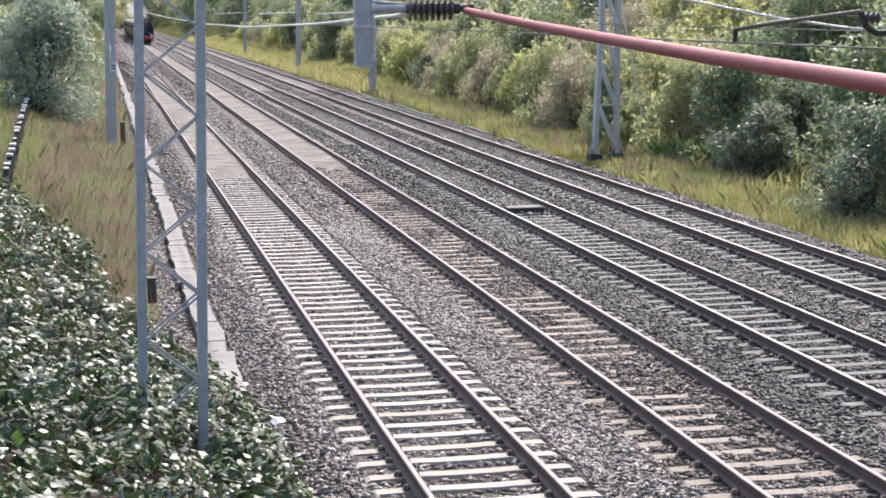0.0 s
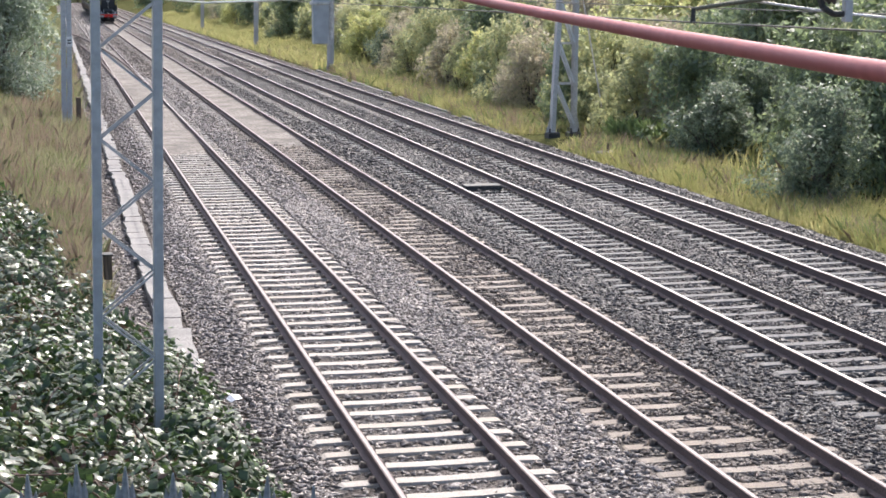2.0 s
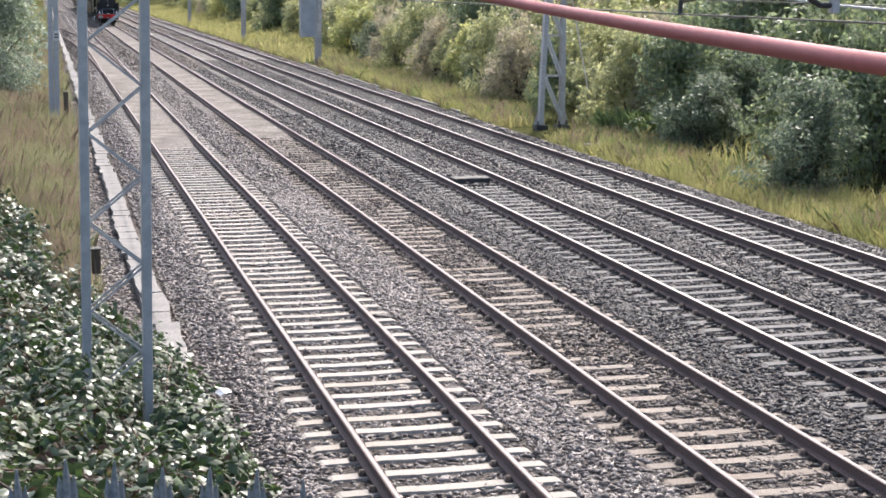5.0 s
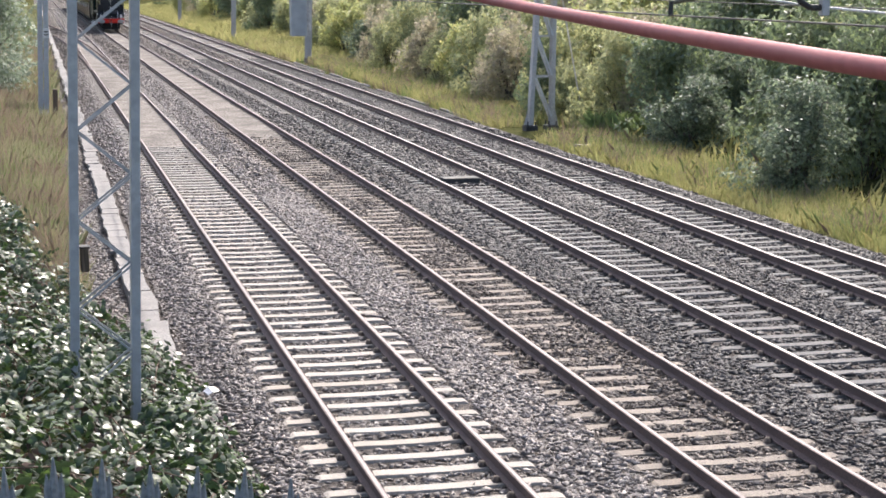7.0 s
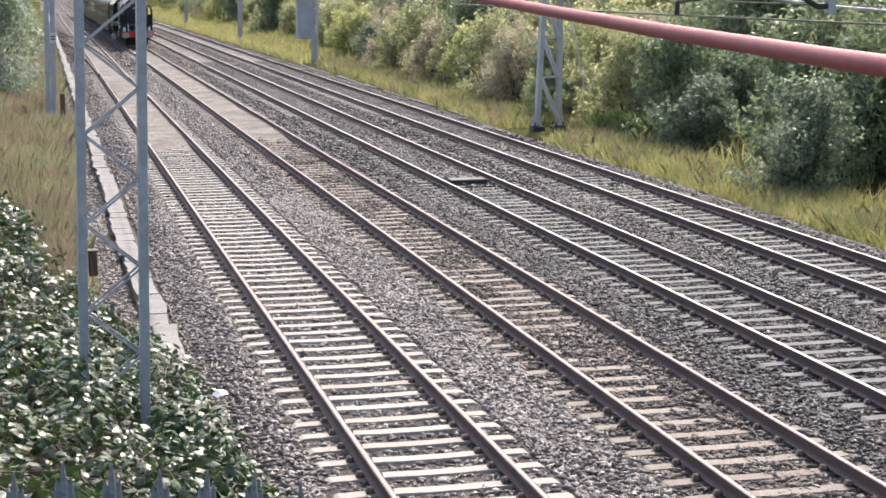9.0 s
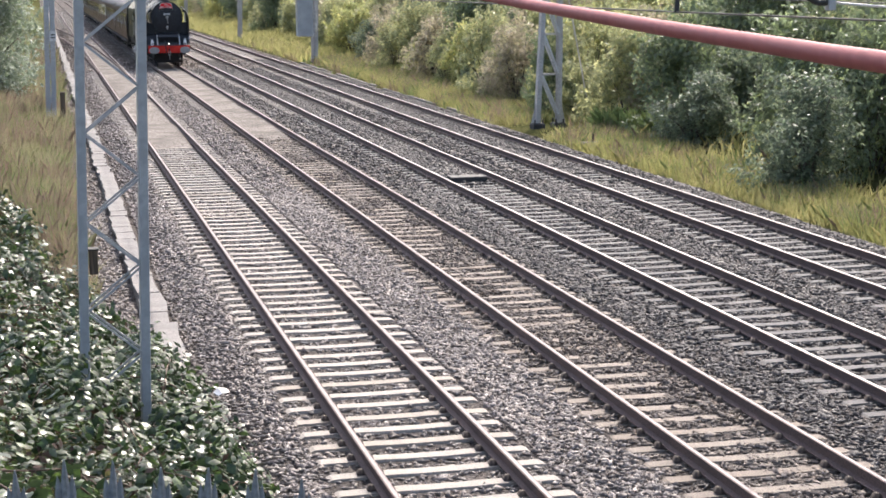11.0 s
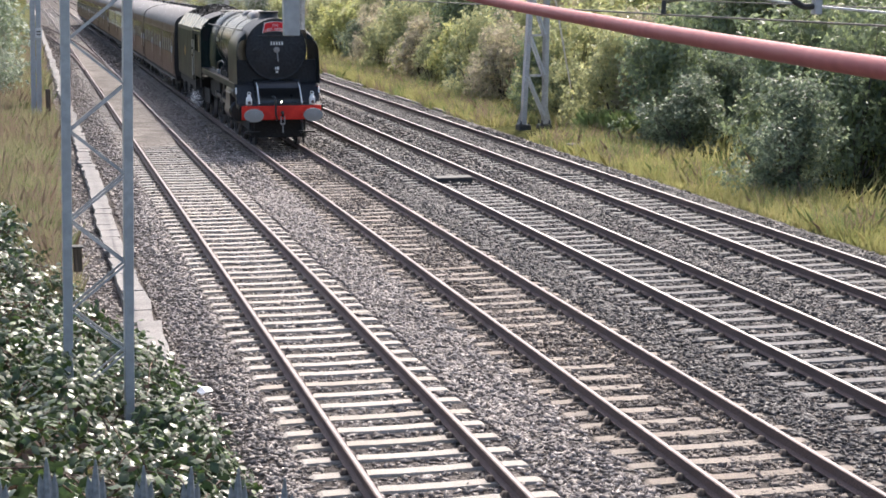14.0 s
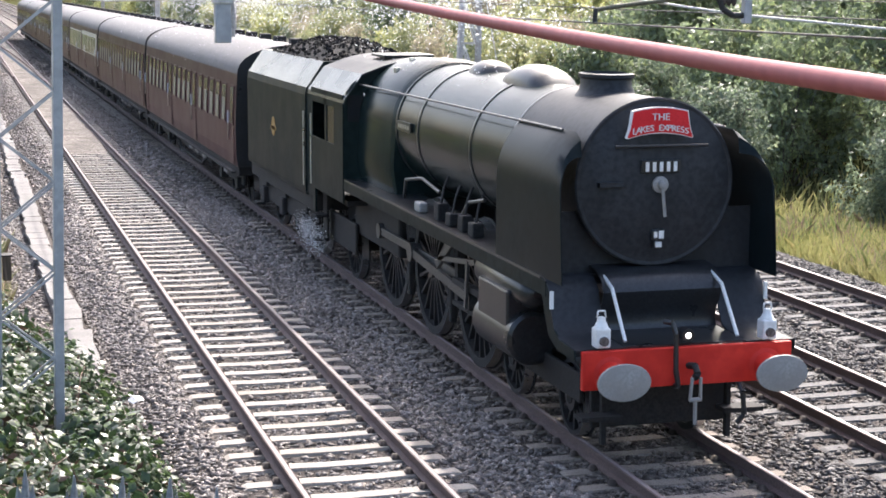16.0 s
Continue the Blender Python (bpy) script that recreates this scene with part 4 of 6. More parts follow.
blades("verge_weeds", 24000, weed_band, 0.25, 0.8, 0.014, "grass_fresh", "fresh green weeds at the foot of the bushes", 22, 0.25, 12)
blades("far_verge_grass", 26000, far_verge, 0.3, 0.9, 0.05, "grass_green", "pale yellow-green grass on the far verge", 23)
blades("far_grass", 16000, far_left, 0.3, 0.9, 0.04, "grass_olive", "rough olive grass beside the far line", 11)
blades("bank_grass", 14000, left_back, 0.3, 0.8, 0.025, "grass_green", "rough green grass on the bank", 8)
blades("cutting_grass", 16000, scrub, 0.3, 0.7, 0.03, "grass_green", "rough grass under the cutting bushes", 9)


PATCH = ((6.6, 11.5, -3.2, 2.1), (11.5, 16, -3.4, 2.2), (16, 20, -3.5, 2.3), (20, 24.5, -3.8, 2.4), (24.5, 30, -4.5, 2.0), (30, 37, -5.0, 0.8), (37, 45, -5.5, 0.0), (45, 56, -6.5, -1.2))
for i, (y0, y1, x0, x1) in enumerate(PATCH):
    g = np.random.default_rng(50 + i)
    t = thing("bramble", "dense glossy-leaved bramble thicket over the bank", "bramble", group="brambles")
    n = (1700, 2900, 3400, 3700, 3000, 2700, 2300, 2000)[i]
    x, y = g.uniform(x0, x1, n), g.uniform(y0, y1, n)
    ok = np.array([bramble_edge(b) > a for a, b in zip(x, y)])
    x, y = x[ok], y[ok]
    top = np.array([bramble_top(a, b) for a, b in zip(x, y)])
    low = np.array([ground_z(a, b) for a, b in zip(x, y)])
    depth = g.random(len(x)) ** 1.9
    z = top - depth * np.minimum(0.8, np.maximum(0.02, top - low)) + 0.05 * g.normal(size=len(x))
    if y1 < 12:
        z = np.minimum(z, 3.2)
    pos = np.stack([x, y, np.maximum(z, low + 0.02)], 1)
    d = 0.08
    out = np.array([(-(bramble_top(a + d, b) - bramble_top(a - d, b)) / (2 * d), -(bramble_top(a, b + d) - bramble_top(a, b - d)) / (2 * d), 1.0) for a, b in zip(x, y)])
    out = np.clip(out, -2, 2)
    out /= np.linalg.norm(out, axis=1, keepdims=True)
    # sprays of leaves that face much the same way, with gaps between the sprays
    full = np.array([noise.noise((a * 2.6, b * 2.2, 4.0)) > -0.10 for a, b in zip(x, y)]) | (g.random(len(x)) < 0.14)
    full &= np.array([noise.noise((a * 1.1, b * 0.9, 14.0)) > -0.06 for a, b in zip(x, y)]) | (g.random(len(x)) < 0.2)
    full &= g.random(len(x)) > np.array([0.9 * hollow(a, b) for a, b in zip(x, y)])
    pos, out = pos[full], out[full]
    out = out + g.normal(0, 0.5, out.shape)
    out /= np.linalg.norm(out, axis=1, keepdims=True)
    PER = 7
    tri = np.repeat(pos, PER, axis=0) + g.normal(0, 0.10, (PER * len(pos), 3)) * np.array([1, 1, 0.6])
    faces_out = np.repeat(out, PER, axis=0)
    dry = g.random(len(tri)) < (0.12 + 0.08 * (i >= 4)) + np.array([0.45 * hollow(a, b) for a, b, _ in tri])
    size = g.uniform(0.06, 0.17, len(tri)) * (1.0 if i < 4 else 1.05)
    v, f = leaf_arrays(tri[~dry], faces_out[~dry], size[~dry], 0.72, 0.4, 60 + i, jitter=0.3)
    raw_mesh("foliage", v, f, M["leaf_bramble"], t)
    v, f = leaf_arrays(tri[dry] - np.array([0, 0, 0.10]), faces_out[dry], size[dry] * 0.8, 0.5, 0.2, 70 + i)
    raw_mesh("withered_foliage", v, f, M["leaf_dry"], t, "brown withered bramble leaves")
    bm = bmesh.new()
    for k in range(26):
        a, b = g.uniform(x0, x1), g.uniform(y0, y1)
        if bramble_edge(b) < a + 0.15:
            continue
        ang, ln = g.uniform(0, 2 * np.pi), g.uniform(0.5, 1.3)
        p = []
        for s in np.linspace(0, 1, 6):
            xx, yy = a + math.cos(ang) * ln * s, b + math.sin(ang) * ln * s
            xx = min(xx, bramble_edge(yy) - 0.02)
            p.append((xx, yy, bramble_top(xx, yy) + 0.16 * math.sin(math.pi * s) - 0.08))
        pipe(bm, p, 0.008, 5)
    tagged(part("cane", bm, M["stem"], t), kind="stuff")

# sword-leaved plants at the foot of the thicket
for k in range(9):
    g = np.random.default_rng(300 + k)
    x, y = 19.5 + 0.22 * k, 59.2 - 0.3 * k + 0.5 * (k % 2)
    t = thing("iris_clump", "clump of green sword-shaped leaves at the verge", "plant", pose(x, y, ground_z(x, y)), "verge plants")
    bm = bmesh.new()
    for j in range(30):
        a, h = g.uniform(0, 6.283), g.uniform(0.55, 1.15)
        d = Vector((math.cos(a), math.sin(a), 0))
        s = Vector((-d.y, d.x, 0)) * 0.04
        b = d * g.uniform(0, 0.2)
        m_ = b + d * 0.14 + Vector((0, 0, h * 0.65))
        e = b + d * g.uniform(0.3, 0.7) + Vector((0, 0, h))
        q = [bm.verts.new(w) for w in (b - s, b + s, m_ + s, e, m_ - s)]
        bm.faces.new(q)
    tagged(part("foliage", bm, M["grass_fresh"], t), kind="stuff")

# loose stones on the bed
near_side = lambda x, y: off_sleepers(x, y) & (x < 6.5)
brown_side = lambda x, y: off_sleepers(x, y) & (x >= 6.5) & (x < 8.8)
far_side = lambda x, y: off_sleepers(x, y) & (x >= 8.8)
stones("ballast_stones", 58000, 0.6, 6.5, 15.5, 44.0, 0.041, 1.1, near_side)
stones("ballast_stones", 24000, 6.5, 8.8, 15.5, 44.0, 0.040, 1.1, brown_side, 0.0, "stone_brown")
stones("ballast_stones", 74000, 8.8, 17.0, 15.5, 44.0, 0.042, 0.9, far_side, 0.0, "stone_dark")
stones("ballast_stones", 15000, 6.7, 8.7, 15.5, 60.0, 0.038, 1.2, lambda x, y: np.array([noise.noise((a * 0.9, b * 0.35, 8.0)) > 0.16 for a, b in zip(x, y)]), 0.03, "stone_brown")
stones("ballast_stones", 36000, 0.6, 6.5, 40.0, 110.0, 0.048, 1.25, near_side)
stones("ballast_stones", 13000, 6.5, 8.8, 40.0, 110.0, 0.048, 1.25, brown_side, 0.0, "stone_brown")
stones("ballast_stones", 48000, 8.8, 17.0, 40.0, 110.0, 0.055, 1.25, far_side, 0.0, "stone_dark")
stones("ballast_stones", 22000, 1.9, 16.6, 108.0, 210.0, 0.085, 1.2, lambda x, y: np.min(np.abs(x[:, None] - np.array(TRACKS)[None]), axis=1) > 0.95, 0.0, "stone_brown")
# a bed of stones over the dull tracks' middles
far_mid = lambda x, y: np.minimum(np.abs(x - TRACKS[2]), np.abs(x - TRACKS[3])) < 0.68
stones("ballast_stones", 52000, 10.3, 15.2, 46.0, 120.0, 0.05, 1.3, far_mid, 0.02, "stone_dark")


# ---- the train ----
M.update({
    "black": material("gloss_black", (0.021, 0.022, 0.024), (0.031, 0.032, 0.035), 0.3, scale=2.0, fine=30, bump=0.03, grain=0.3, spec=0.5),
    "smoke_black": material("smokebox_black", (0.026, 0.028, 0.032), (0.037, 0.039, 0.044), 0.5, scale=1.5, fine=14, bump=0.04, grain=0.2, spec=0.22),
    "deflector": material("deflector_green", (0.011, 0.016, 0.018), (0.016, 0.022, 0.025), 0.32, scale=1.0, fine=8, bump=0.02, grain=0.15, spec=0.05),
    "green": material("brunswick_green", (0.011, 0.020, 0.020), (0.016, 0.027, 0.026), 0.22, scale=1.0, fine=6, bump=0.02, grain=0.15, spec=0.12),
    # one green in two sheens: strong where slopes mirror the sky, weak on shaded sides
    "gloss_green": material("sky_sheen_green", (0.013, 0.022, 0.022), (0.018, 0.029, 0.028), 0.25, scale=1.0, fine=6, bump=0.02, grain=0.15, spec=0.4),
    "side_green": material("weak_sheen_green", (0.014, 0.021, 0.021), (0.021, 0.029, 0.029), 0.38, scale=1.3, fine=7, bump=0.03, grain=0.25, spec=0.04),
    "lining": material("orange_lining", (0.42, 0.24, 0.07), (0.5, 0.3, 0.1), 0.5, scale=3, fine=30, bump=0),
    "red": material("buffer_beam_red", (0.58, 0.030, 0.020), (0.66, 0.042, 0.027), 0.5, scale=2, fine=6, bump=0.01, grain=0.08, spec=0.2),
    "board_red": material("headboard_red", (0.66, 0.028, 0.034), (0.72, 0.04, 0.045), 0.5, scale=2, fine=30, bump=0.02, grain=0.05, spec=0.15),
    "buffer_steel": material("buffer_steel", (0.27, 0.262, 0.25), (0.33, 0.322, 0.31), 0.6, 0.1, scale=4, fine=30, bump=0.04, grain=0.06),
    "dull_steel": material("oily_steel", (0.10, 0.10, 0.10), (0.16, 0.155, 0.15), 0.45, 0.6, scale=4, fine=40, bump=0.1, grain=0.3),
    "bright": material("polished_steel", (0.5, 0.5, 0.5), (0.62, 0.62, 0.62), 0.3, 0.9, scale=5, fine=40, bump=0.05, grain=0.1),
    "white": material("white_enamel", (0.74, 0.74, 0.72), (0.82, 0.82, 0.80), 0.4, scale=4, fine=30, bump=0.03, grain=0.1),
    "maroon": material("maroon_paint", (0.074, 0.032, 0.036), (0.096, 0.042, 0.047), 0.34, scale=0.8, fine=20, bump=0.04, grain=0.2, spec=0.07),
    "roof": material("coach_roof_grey", (0.13, 0.122, 0.122), (0.185, 0.175, 0.175), 0.7, scale=0.7, fine=15, bump=0.06, grain=0.25, spec=0.45),
    "cream": material("cream_paint", (0.62, 0.58, 0.48), (0.68, 0.64, 0.55), 0.5, scale=1, fine=20, bump=0.05, grain=0.15),
    # flat beige that stands in for what the lower window panes reflect
    "beige_reflection": material("beige_window_reflection", (0.28, 0.25, 0.17), (0.35, 0.31, 0.22), 0.8, scale=2, fine=20, bump=0.05, grain=0.15),
    "coal": material("coal", (0.012, 0.012, 0.012), (0.03, 0.029, 0.029), 0.75, scale=6, fine=25, bump=0.6, grain=0.4, depth=0.03, spec=0.12),
    "under": material("underframe_grime", (0.013, 0.012, 0.012), (0.024, 0.022, 0.021), 0.8, scale=2, fine=30, bump=0.3, grain=0.3),
})
glass = bpy.data.materials.new("dark_window_glass")
glass.use_nodes = True
gp = glass.node_tree.nodes["Principled BSDF"]
gp.inputs["Base Color"].default_value, gp.inputs["Roughness"].default_value, gp.inputs["Specular IOR Level"].default_value = (0.02, 0.022, 0.024, 1), 0.08, 0.1
M["glass"] = glass
lamp_glow = bpy.data.materials.new("headlamp_glow")
lamp_glow.use_nodes = True
lg = lamp_glow.node_tree.nodes["Principled BSDF"]
lg.inputs["Emission Color"].default_value, lg.inputs["Emission Strength"].default_value = (1.0, 0.93, 0.8, 1), 2.0
M["glow"] = lamp_glow


def arc(cx, cz, r, a0, a1, n, y):
    return [(cx + r * math.cos(radians(a0 + (a1 - a0) * i / n)), y, cz + r * math.sin(radians(a0 + (a1 - a0) * i / n))) for i in range(n + 1)]


def cylinder_y(bm, y0, y1, r0, r1, cz, n=40, mat=0, x=0.0):
    loft(bm, [[(x + r * math.cos(2 * math.pi * i / n), y, cz + r * math.sin(2 * math.pi * i / n)) for i in range(n)] for y, r in ((y0, r0), (y1, r1))], mat=mat)


def shell(bm, rings, thick):
    """An open skin through rings, given a thickness."""
    loft(bm, rings, closed=False, caps=False)
    finish(bm)
    bmesh.ops.solidify(bm, geom=bm.faces[:], thickness=thick)
    return finish(bm)


def wheelset(name, y, r, parent, spokes=0, gauge=0.72, balance=False, label=""):
    """Two wheels on an axle, which turns as one; its origin is the axle."""
    bm = bmesh.new()
    tube(bm, (-gauge - 0.1, 0, 0), (gauge + 0.1, 0, 0), 0.09, n=10)
    o = part(name, bm, M["under"], parent, label)
    o.matrix_basis = pose(0, y, r)
    for s in (-1, 1):
        x0 = s * gauge
        bm = bmesh.new()
        prof = [(-0.065, r * 0.88), (-0.065, r), (0.06, r), (0.075, r + 0.028), (0.09, r + 0.022), (0.09, r * 0.88)]
        n = 40
        rings = [[(x0 - s * a, q * math.cos(2 * math.pi * k / n), q * math.sin(2 * math.pi * k / n)) for k in range(n)] for a, q in prof + prof[:1]]
        vs = loft(bm, rings, caps=False, mat=0)
        for f in {f for v in vs[1] for f in v.link_faces} & {f for v in vs[2] for f in v.link_faces}:
            f.material_index = 1
        part("tyre", finish(bm), [M["under"], M["bright"]], o)
        bm = bmesh.new()
        if spokes:
            tube(bm, (x0 - 0.09, 0, 0), (x0 + 0.09, 0, 0), 0.17, n=14)
            for k in range(spokes):
                a = 2 * math.pi * k / spokes
                sp = bmesh.new()
                bar(sp, (x0, 0.12 * math.cos(a), 0.12 * math.sin(a)), (x0, r * 0.9 * math.cos(a), r * 0.9 * math.sin(a)), 0.07, 0.05)
                part("spoke", sp, M["black"], o)
            if balance:
                part("wheel_centre", finish(bm), M["black"], o)
                bm = bmesh.new()
                for a in np.linspace(150, 210, 7):
                    b = radians(a)
                    box(bm, x0 - 0.04, x0 + 0.04, r * 0.72 * math.cos(b) - 0.09, r * 0.72 * math.cos(b) + 0.09, r * 0.72 * math.sin(b) - 0.09, r * 0.72 * math.sin(b) + 0.09)
        else:
            m = 28
            loft(bm, [[(x0 + off, q * math.cos(2 * math.pi * k / m), q * math.sin(2 * math.pi * k / m)) for k in range(m)] for off, q in ((0.02, r * 0.9), (0.04, 0.1), (-0.04, 0.1), (-0.02, r * 0.9))], caps=False)
        part("balance_weight" if balance else "wheel_centre", finish(bm), M["black"] if spokes else M["under"], o)
    WHEELS.append((o, r, y))
    return o


WHEELS = []
RODS = []

loco = thing("steam_locomotive", "dark green express steam locomotive with red buffer beam at speed", "locomotive")
CZ = 3.03                                       # boiler centre line

# frames and buffer beam
for s in (-1, 1):
    bm = bmesh.new()
    box(bm, s * 0.55 - 0.02, s * 0.55 + 0.02, 1.1, 14.6, 0.75, 1.75)
    part("frame_plate", bm, M["under"], loco)
bm = bmesh.new()
box(bm, -1.24, 1.24, -0.03, 0.05, 0.90, 1.33, 0.012)
part("buffer_beam", bm, M["red"], loco, "bright red buffer beam")
for s in (-1, 1):
    b = thing("buffer", "", "")
    b.parent = loco
    b.matrix_basis = pose(s * 0.92, 0, 1.07)
    bm = bmesh.new()
    lathe(bm, [(-0.30, 0.10), (-0.05, 0.15), (-0.03, 0.2)], 20)
    part("buffer_stock", bm, M["red"], b)
    bm = bmesh.new()
    lathe(bm, [(-0.30, 0.06), (-0.43, 0.065), (-0.435, 0.24), (-0.46, 0.235), (-0.475, 0.12), (-0.478, 0.01)], 28)
    bmesh.ops.scale(bm, vec=(1.28, 1, 0.86), verts=[v for v in bm.verts if v.co.y < -0.432])
    part("buffer_head", bm, M["buffer_steel"], b, "oval grey steel buffer head")

# coupling hook and hoses
bm = bmesh.new()
pipe(bm, [(0, -0.03, 1.12), (0, -0.2, 1.15), (0, -0.27, 1.08), (0, -0.2, 1.02)], 0.04)
part("coupling_hook", bm, M["under"], loco)
bm = bmesh.new()
for s in (-1, 1):
    pipe(bm, [(s * 0.05, -0.24, 1.03), (s * 0.06, -0.22, 0.78)], 0.02)
pipe(bm, [(-0.07, -0.22, 0.78), (0.07, -0.22, 0.78)], 0.025)
pipe(bm, [(0, -0.22, 0.78), (0.01, -0.2, 0.5)], 0.022)
part("screw_coupling", bm, M["buffer_steel"], loco)
for x, top in ((-0.2, 1.62), (0.62, 0.85)):
    bm = bmesh.new()
    pipe(bm, [(x + 0.04, 0.0, 0.9), (x + 0.04, -0.12, 0.92), (x, -0.14, 1.1), (x, -0.12, top - 0.12), (x - 0.03, -0.08, top), (x - 0.09, 0.0, top)] if top > 1 else
         [(x, 0, 0.88), (x, -0.1, 0.8), (x + 0.02, -0.12, 0.55), (x - 0.05, -0.08, 0.45)], 0.03)
    part("brake_hose", bm, M["black"], loco)
for s in (-1, 1):
    bm = bmesh.new()
    box(bm, s * 0.76 - 0.03, s * 0.76 + 0.03, 0.55, 0.63, 0.12, 0.95, 0.008)
    part("guard_iron", bm, M["under"], loco)
for s in (-1, 1):
    bm = bmesh.new()
    box(bm, s * 0.86 - 0.24, s * 0.86 + 0.24, 0.35, 0.6, 0.45, 0.5)
    part("front_step", bm, M["under"], loco)

bm = bmesh.new()
box(bm, -0.86, 0.86, 0.72, 0.78, 0.28, 0.92, 0.02)
part("bogie_stretcher", bm, M["under"], loco)
bm = bmesh.new()
box(bm, -0.5, 0.5, 1.0, 2.6, 0.5, 1.6, 0.05)
part("frame_stretcher", bm, M["under"], loco)

# front platform: an apron that sweeps down from the smokebox saddle
bm = bmesh.new()
prof = [(1.2, 2.08), (0.97, 2.05), (0.80, 1.96), (0.73, 1.83), (0.78, 1.70), (0.86, 1.6), (0.90, 1.45), (0.86, 1.37), (0.06, 1.35)]
shell(bm, [[(x, y, z) for x in np.linspace(-0.72, 0.72, 7)] for y, z in prof], 0.02)
part("front_apron", bm, M["black"], loco)
for s in (-1, 1):
    bm = bmesh.new()
    prof = [(1.25, 1.99), (1.05, 1.97), (0.9, 1.85), (0.80, 1.6), (0.70, 1.42), (0.5, 1.35), (0.05, 1.34)]
    shell(bm, [[(s * 0.72, y, z), (s * 1.31, y, z)] for y, z in prof], 0.025)
    part("footplate_drop", bm, M["smoke_black"], loco)
    bm = bmesh.new()
    pipe(bm, [(s * 0.66, 0.9, 1.99), (s * 0.665, 0.62, 1.9), (s * 0.67, 0.18, 1.38)], 0.022)
    part("front_handrail", bm, M["white"], loco, "white painted handrail")
    # running plate with its valance
    bm = bmesh.new()
    box(bm, min(s * 0.6, s * 1.32), max(s * 0.6, s * 1.32), 1.2, 12.9, 1.93, 1.97)
    part("running_plate", bm, M["black"], loco)
    bm = bmesh.new()
    box(bm, s * 1.31 - 0.012, s * 1.31 + 0.012, 1.0, 12.9, 1.77, 1.945, 0.004)
    part("valance", bm, M["side_green"], loco)

# boiler, firebox, smokebox
bm = bmesh.new()
cylinder_y(bm, 1.08, 3.6, 0.955, 0.955, CZ, 48)
part("smokebox", finish(bm), M["smoke_black"], loco, smooth=False)
bm = bmesh.new()
lathe(bm, [(1.045, 0.90), (1.035, 0.95), (1.05, 0.968), (1.12, 0.968), (1.13, 0.95)], 64)
bmesh.ops.translate(bm, vec=(0, 0, CZ), verts=bm.verts[:])
part("smokebox_ring", bm, M["smoke_black"], loco)
bm = bmesh.new()
lathe(bm, [(1.09, 0.95), (1.046, 0.935), (1.03, 0.85), (1.0, 0.76), (0.96, 0.62), (0.925, 0.42), (0.905, 0.2), (0.90, 0.01)], 48)
bmesh.ops.translate(bm, vec=(0, 0, CZ), verts=bm.verts[:])
door = part("smokebox_door", bm, M["smoke_black"], loco)
bm = bmesh.new()
lathe(bm, [(0.915, 0.095), (0.87, 0.095), (0.86, 0.05), (0.80, 0.045), (0.79, 0.02)], 20)
bmesh.ops.translate(bm, vec=(0, 0, 3.02), verts=bm.verts[:])
bar(bm, (0, 0.82, 3.02), (0.03, 0.8, 2.66), 0.035, 0.03)
part("door_dart", bm, M["buffer_steel"], door)
bm = bmesh.new()
box(bm, -0.72, -0.42, 0.9, 1.0, 3.0, 3.05)
part("door_hinge", bm, M["smoke_black"], door)
bm = bmesh.new()
tube(bm, (-0.56, 0.86, 3.46), (0.56, 0.86, 3.46), 0.018)
part("door_handrail", bm, M["black"], door)
bm = bmesh.new()
box(bm, -1.285, 1.285, 1.22, 1.25, 1.86, 2.7)
part("saddle_sheet", bm, M["smoke_black"], loco)
# number plate with plain bars, shed plate
bm = bmesh.new()
box(bm, -0.235, 0.235, 0.865, 0.915, 3.155, 3.295, 0.006)
plate_ob = part("number_plate", bm, M["black"], door)
for k in range(5):
    bm = bmesh.new()
    x = -0.17 + k * 0.085
    box(bm, x - 0.022, x + 0.022, 0.857, 0.864, 3.17, 3.28, 0.004)
    part("digit_bar", bm, M["white"], plate_ob, "white raised bar")
bm = bmesh.new()
box(bm, -0.085, 0.085, 0.90, 0.96, 2.38, 2.50, 0.02)
box(bm, -0.05, 0.05, 0.93, 0.98, 2.28, 2.39, 0.02)
shed = part("shed_plate", bm, M["black"], door)
for x0, x1, z0, z1 in ((-0.06, -0.02, 2.41, 2.48), (0.0, 0.06, 2.40, 2.49), (-0.035, 0.035, 2.30, 2.36)):
    bm = bmesh.new()
    box(bm, x0, x1, 0.892, 0.898 if z0 > 2.38 else 0.928, z0, z1)
    part("plate_bar", bm, M["white"], shed)

# headboard, with its writing
board = thing("headboard", "", "")
board.parent = loco
board.matrix_basis = pose(-0.05, 0, 0.85) @ Matrix.Diagonal((0.84, 1, 0.78, 1))
bm = bmesh.new()


def board_ring(y, inset):
    pts = []
    for i in range(13):
        u = -1 + 2 * i / 12
        pts.append((u * (0.40 - inset), y, 3.86 - inset + 0.055 * (1 - u * u)))
    for x, z in ((0.44 - inset, 3.60), (0.48 - inset, 3.47 + inset)):
        pts.append((x, y, z))
    for i in range(13):
        u = 1 - 2 * i / 12
        pts.append((u * (0.46 - inset), y, 3.46 + inset + 0.075 * (1 - u * u)))
    for x, z in ((-0.48 + inset, 3.47 + inset), (-0.44 + inset, 3.60)):
        pts.append((x, y, z))
    return pts


loft(bm, [board_ring(0.86, 0), board_ring(0.80, 0)], smooth=False)
part("board_rim", finish(bm), M["white"], board, "pale raised rim")
bm = bmesh.new()
loft(bm, [board_ring(0.81, 0.016), board_ring(0.792, 0.016)], smooth=False)
part("board_face", finish(bm), M["board_red"], board, "red enamelled board face")


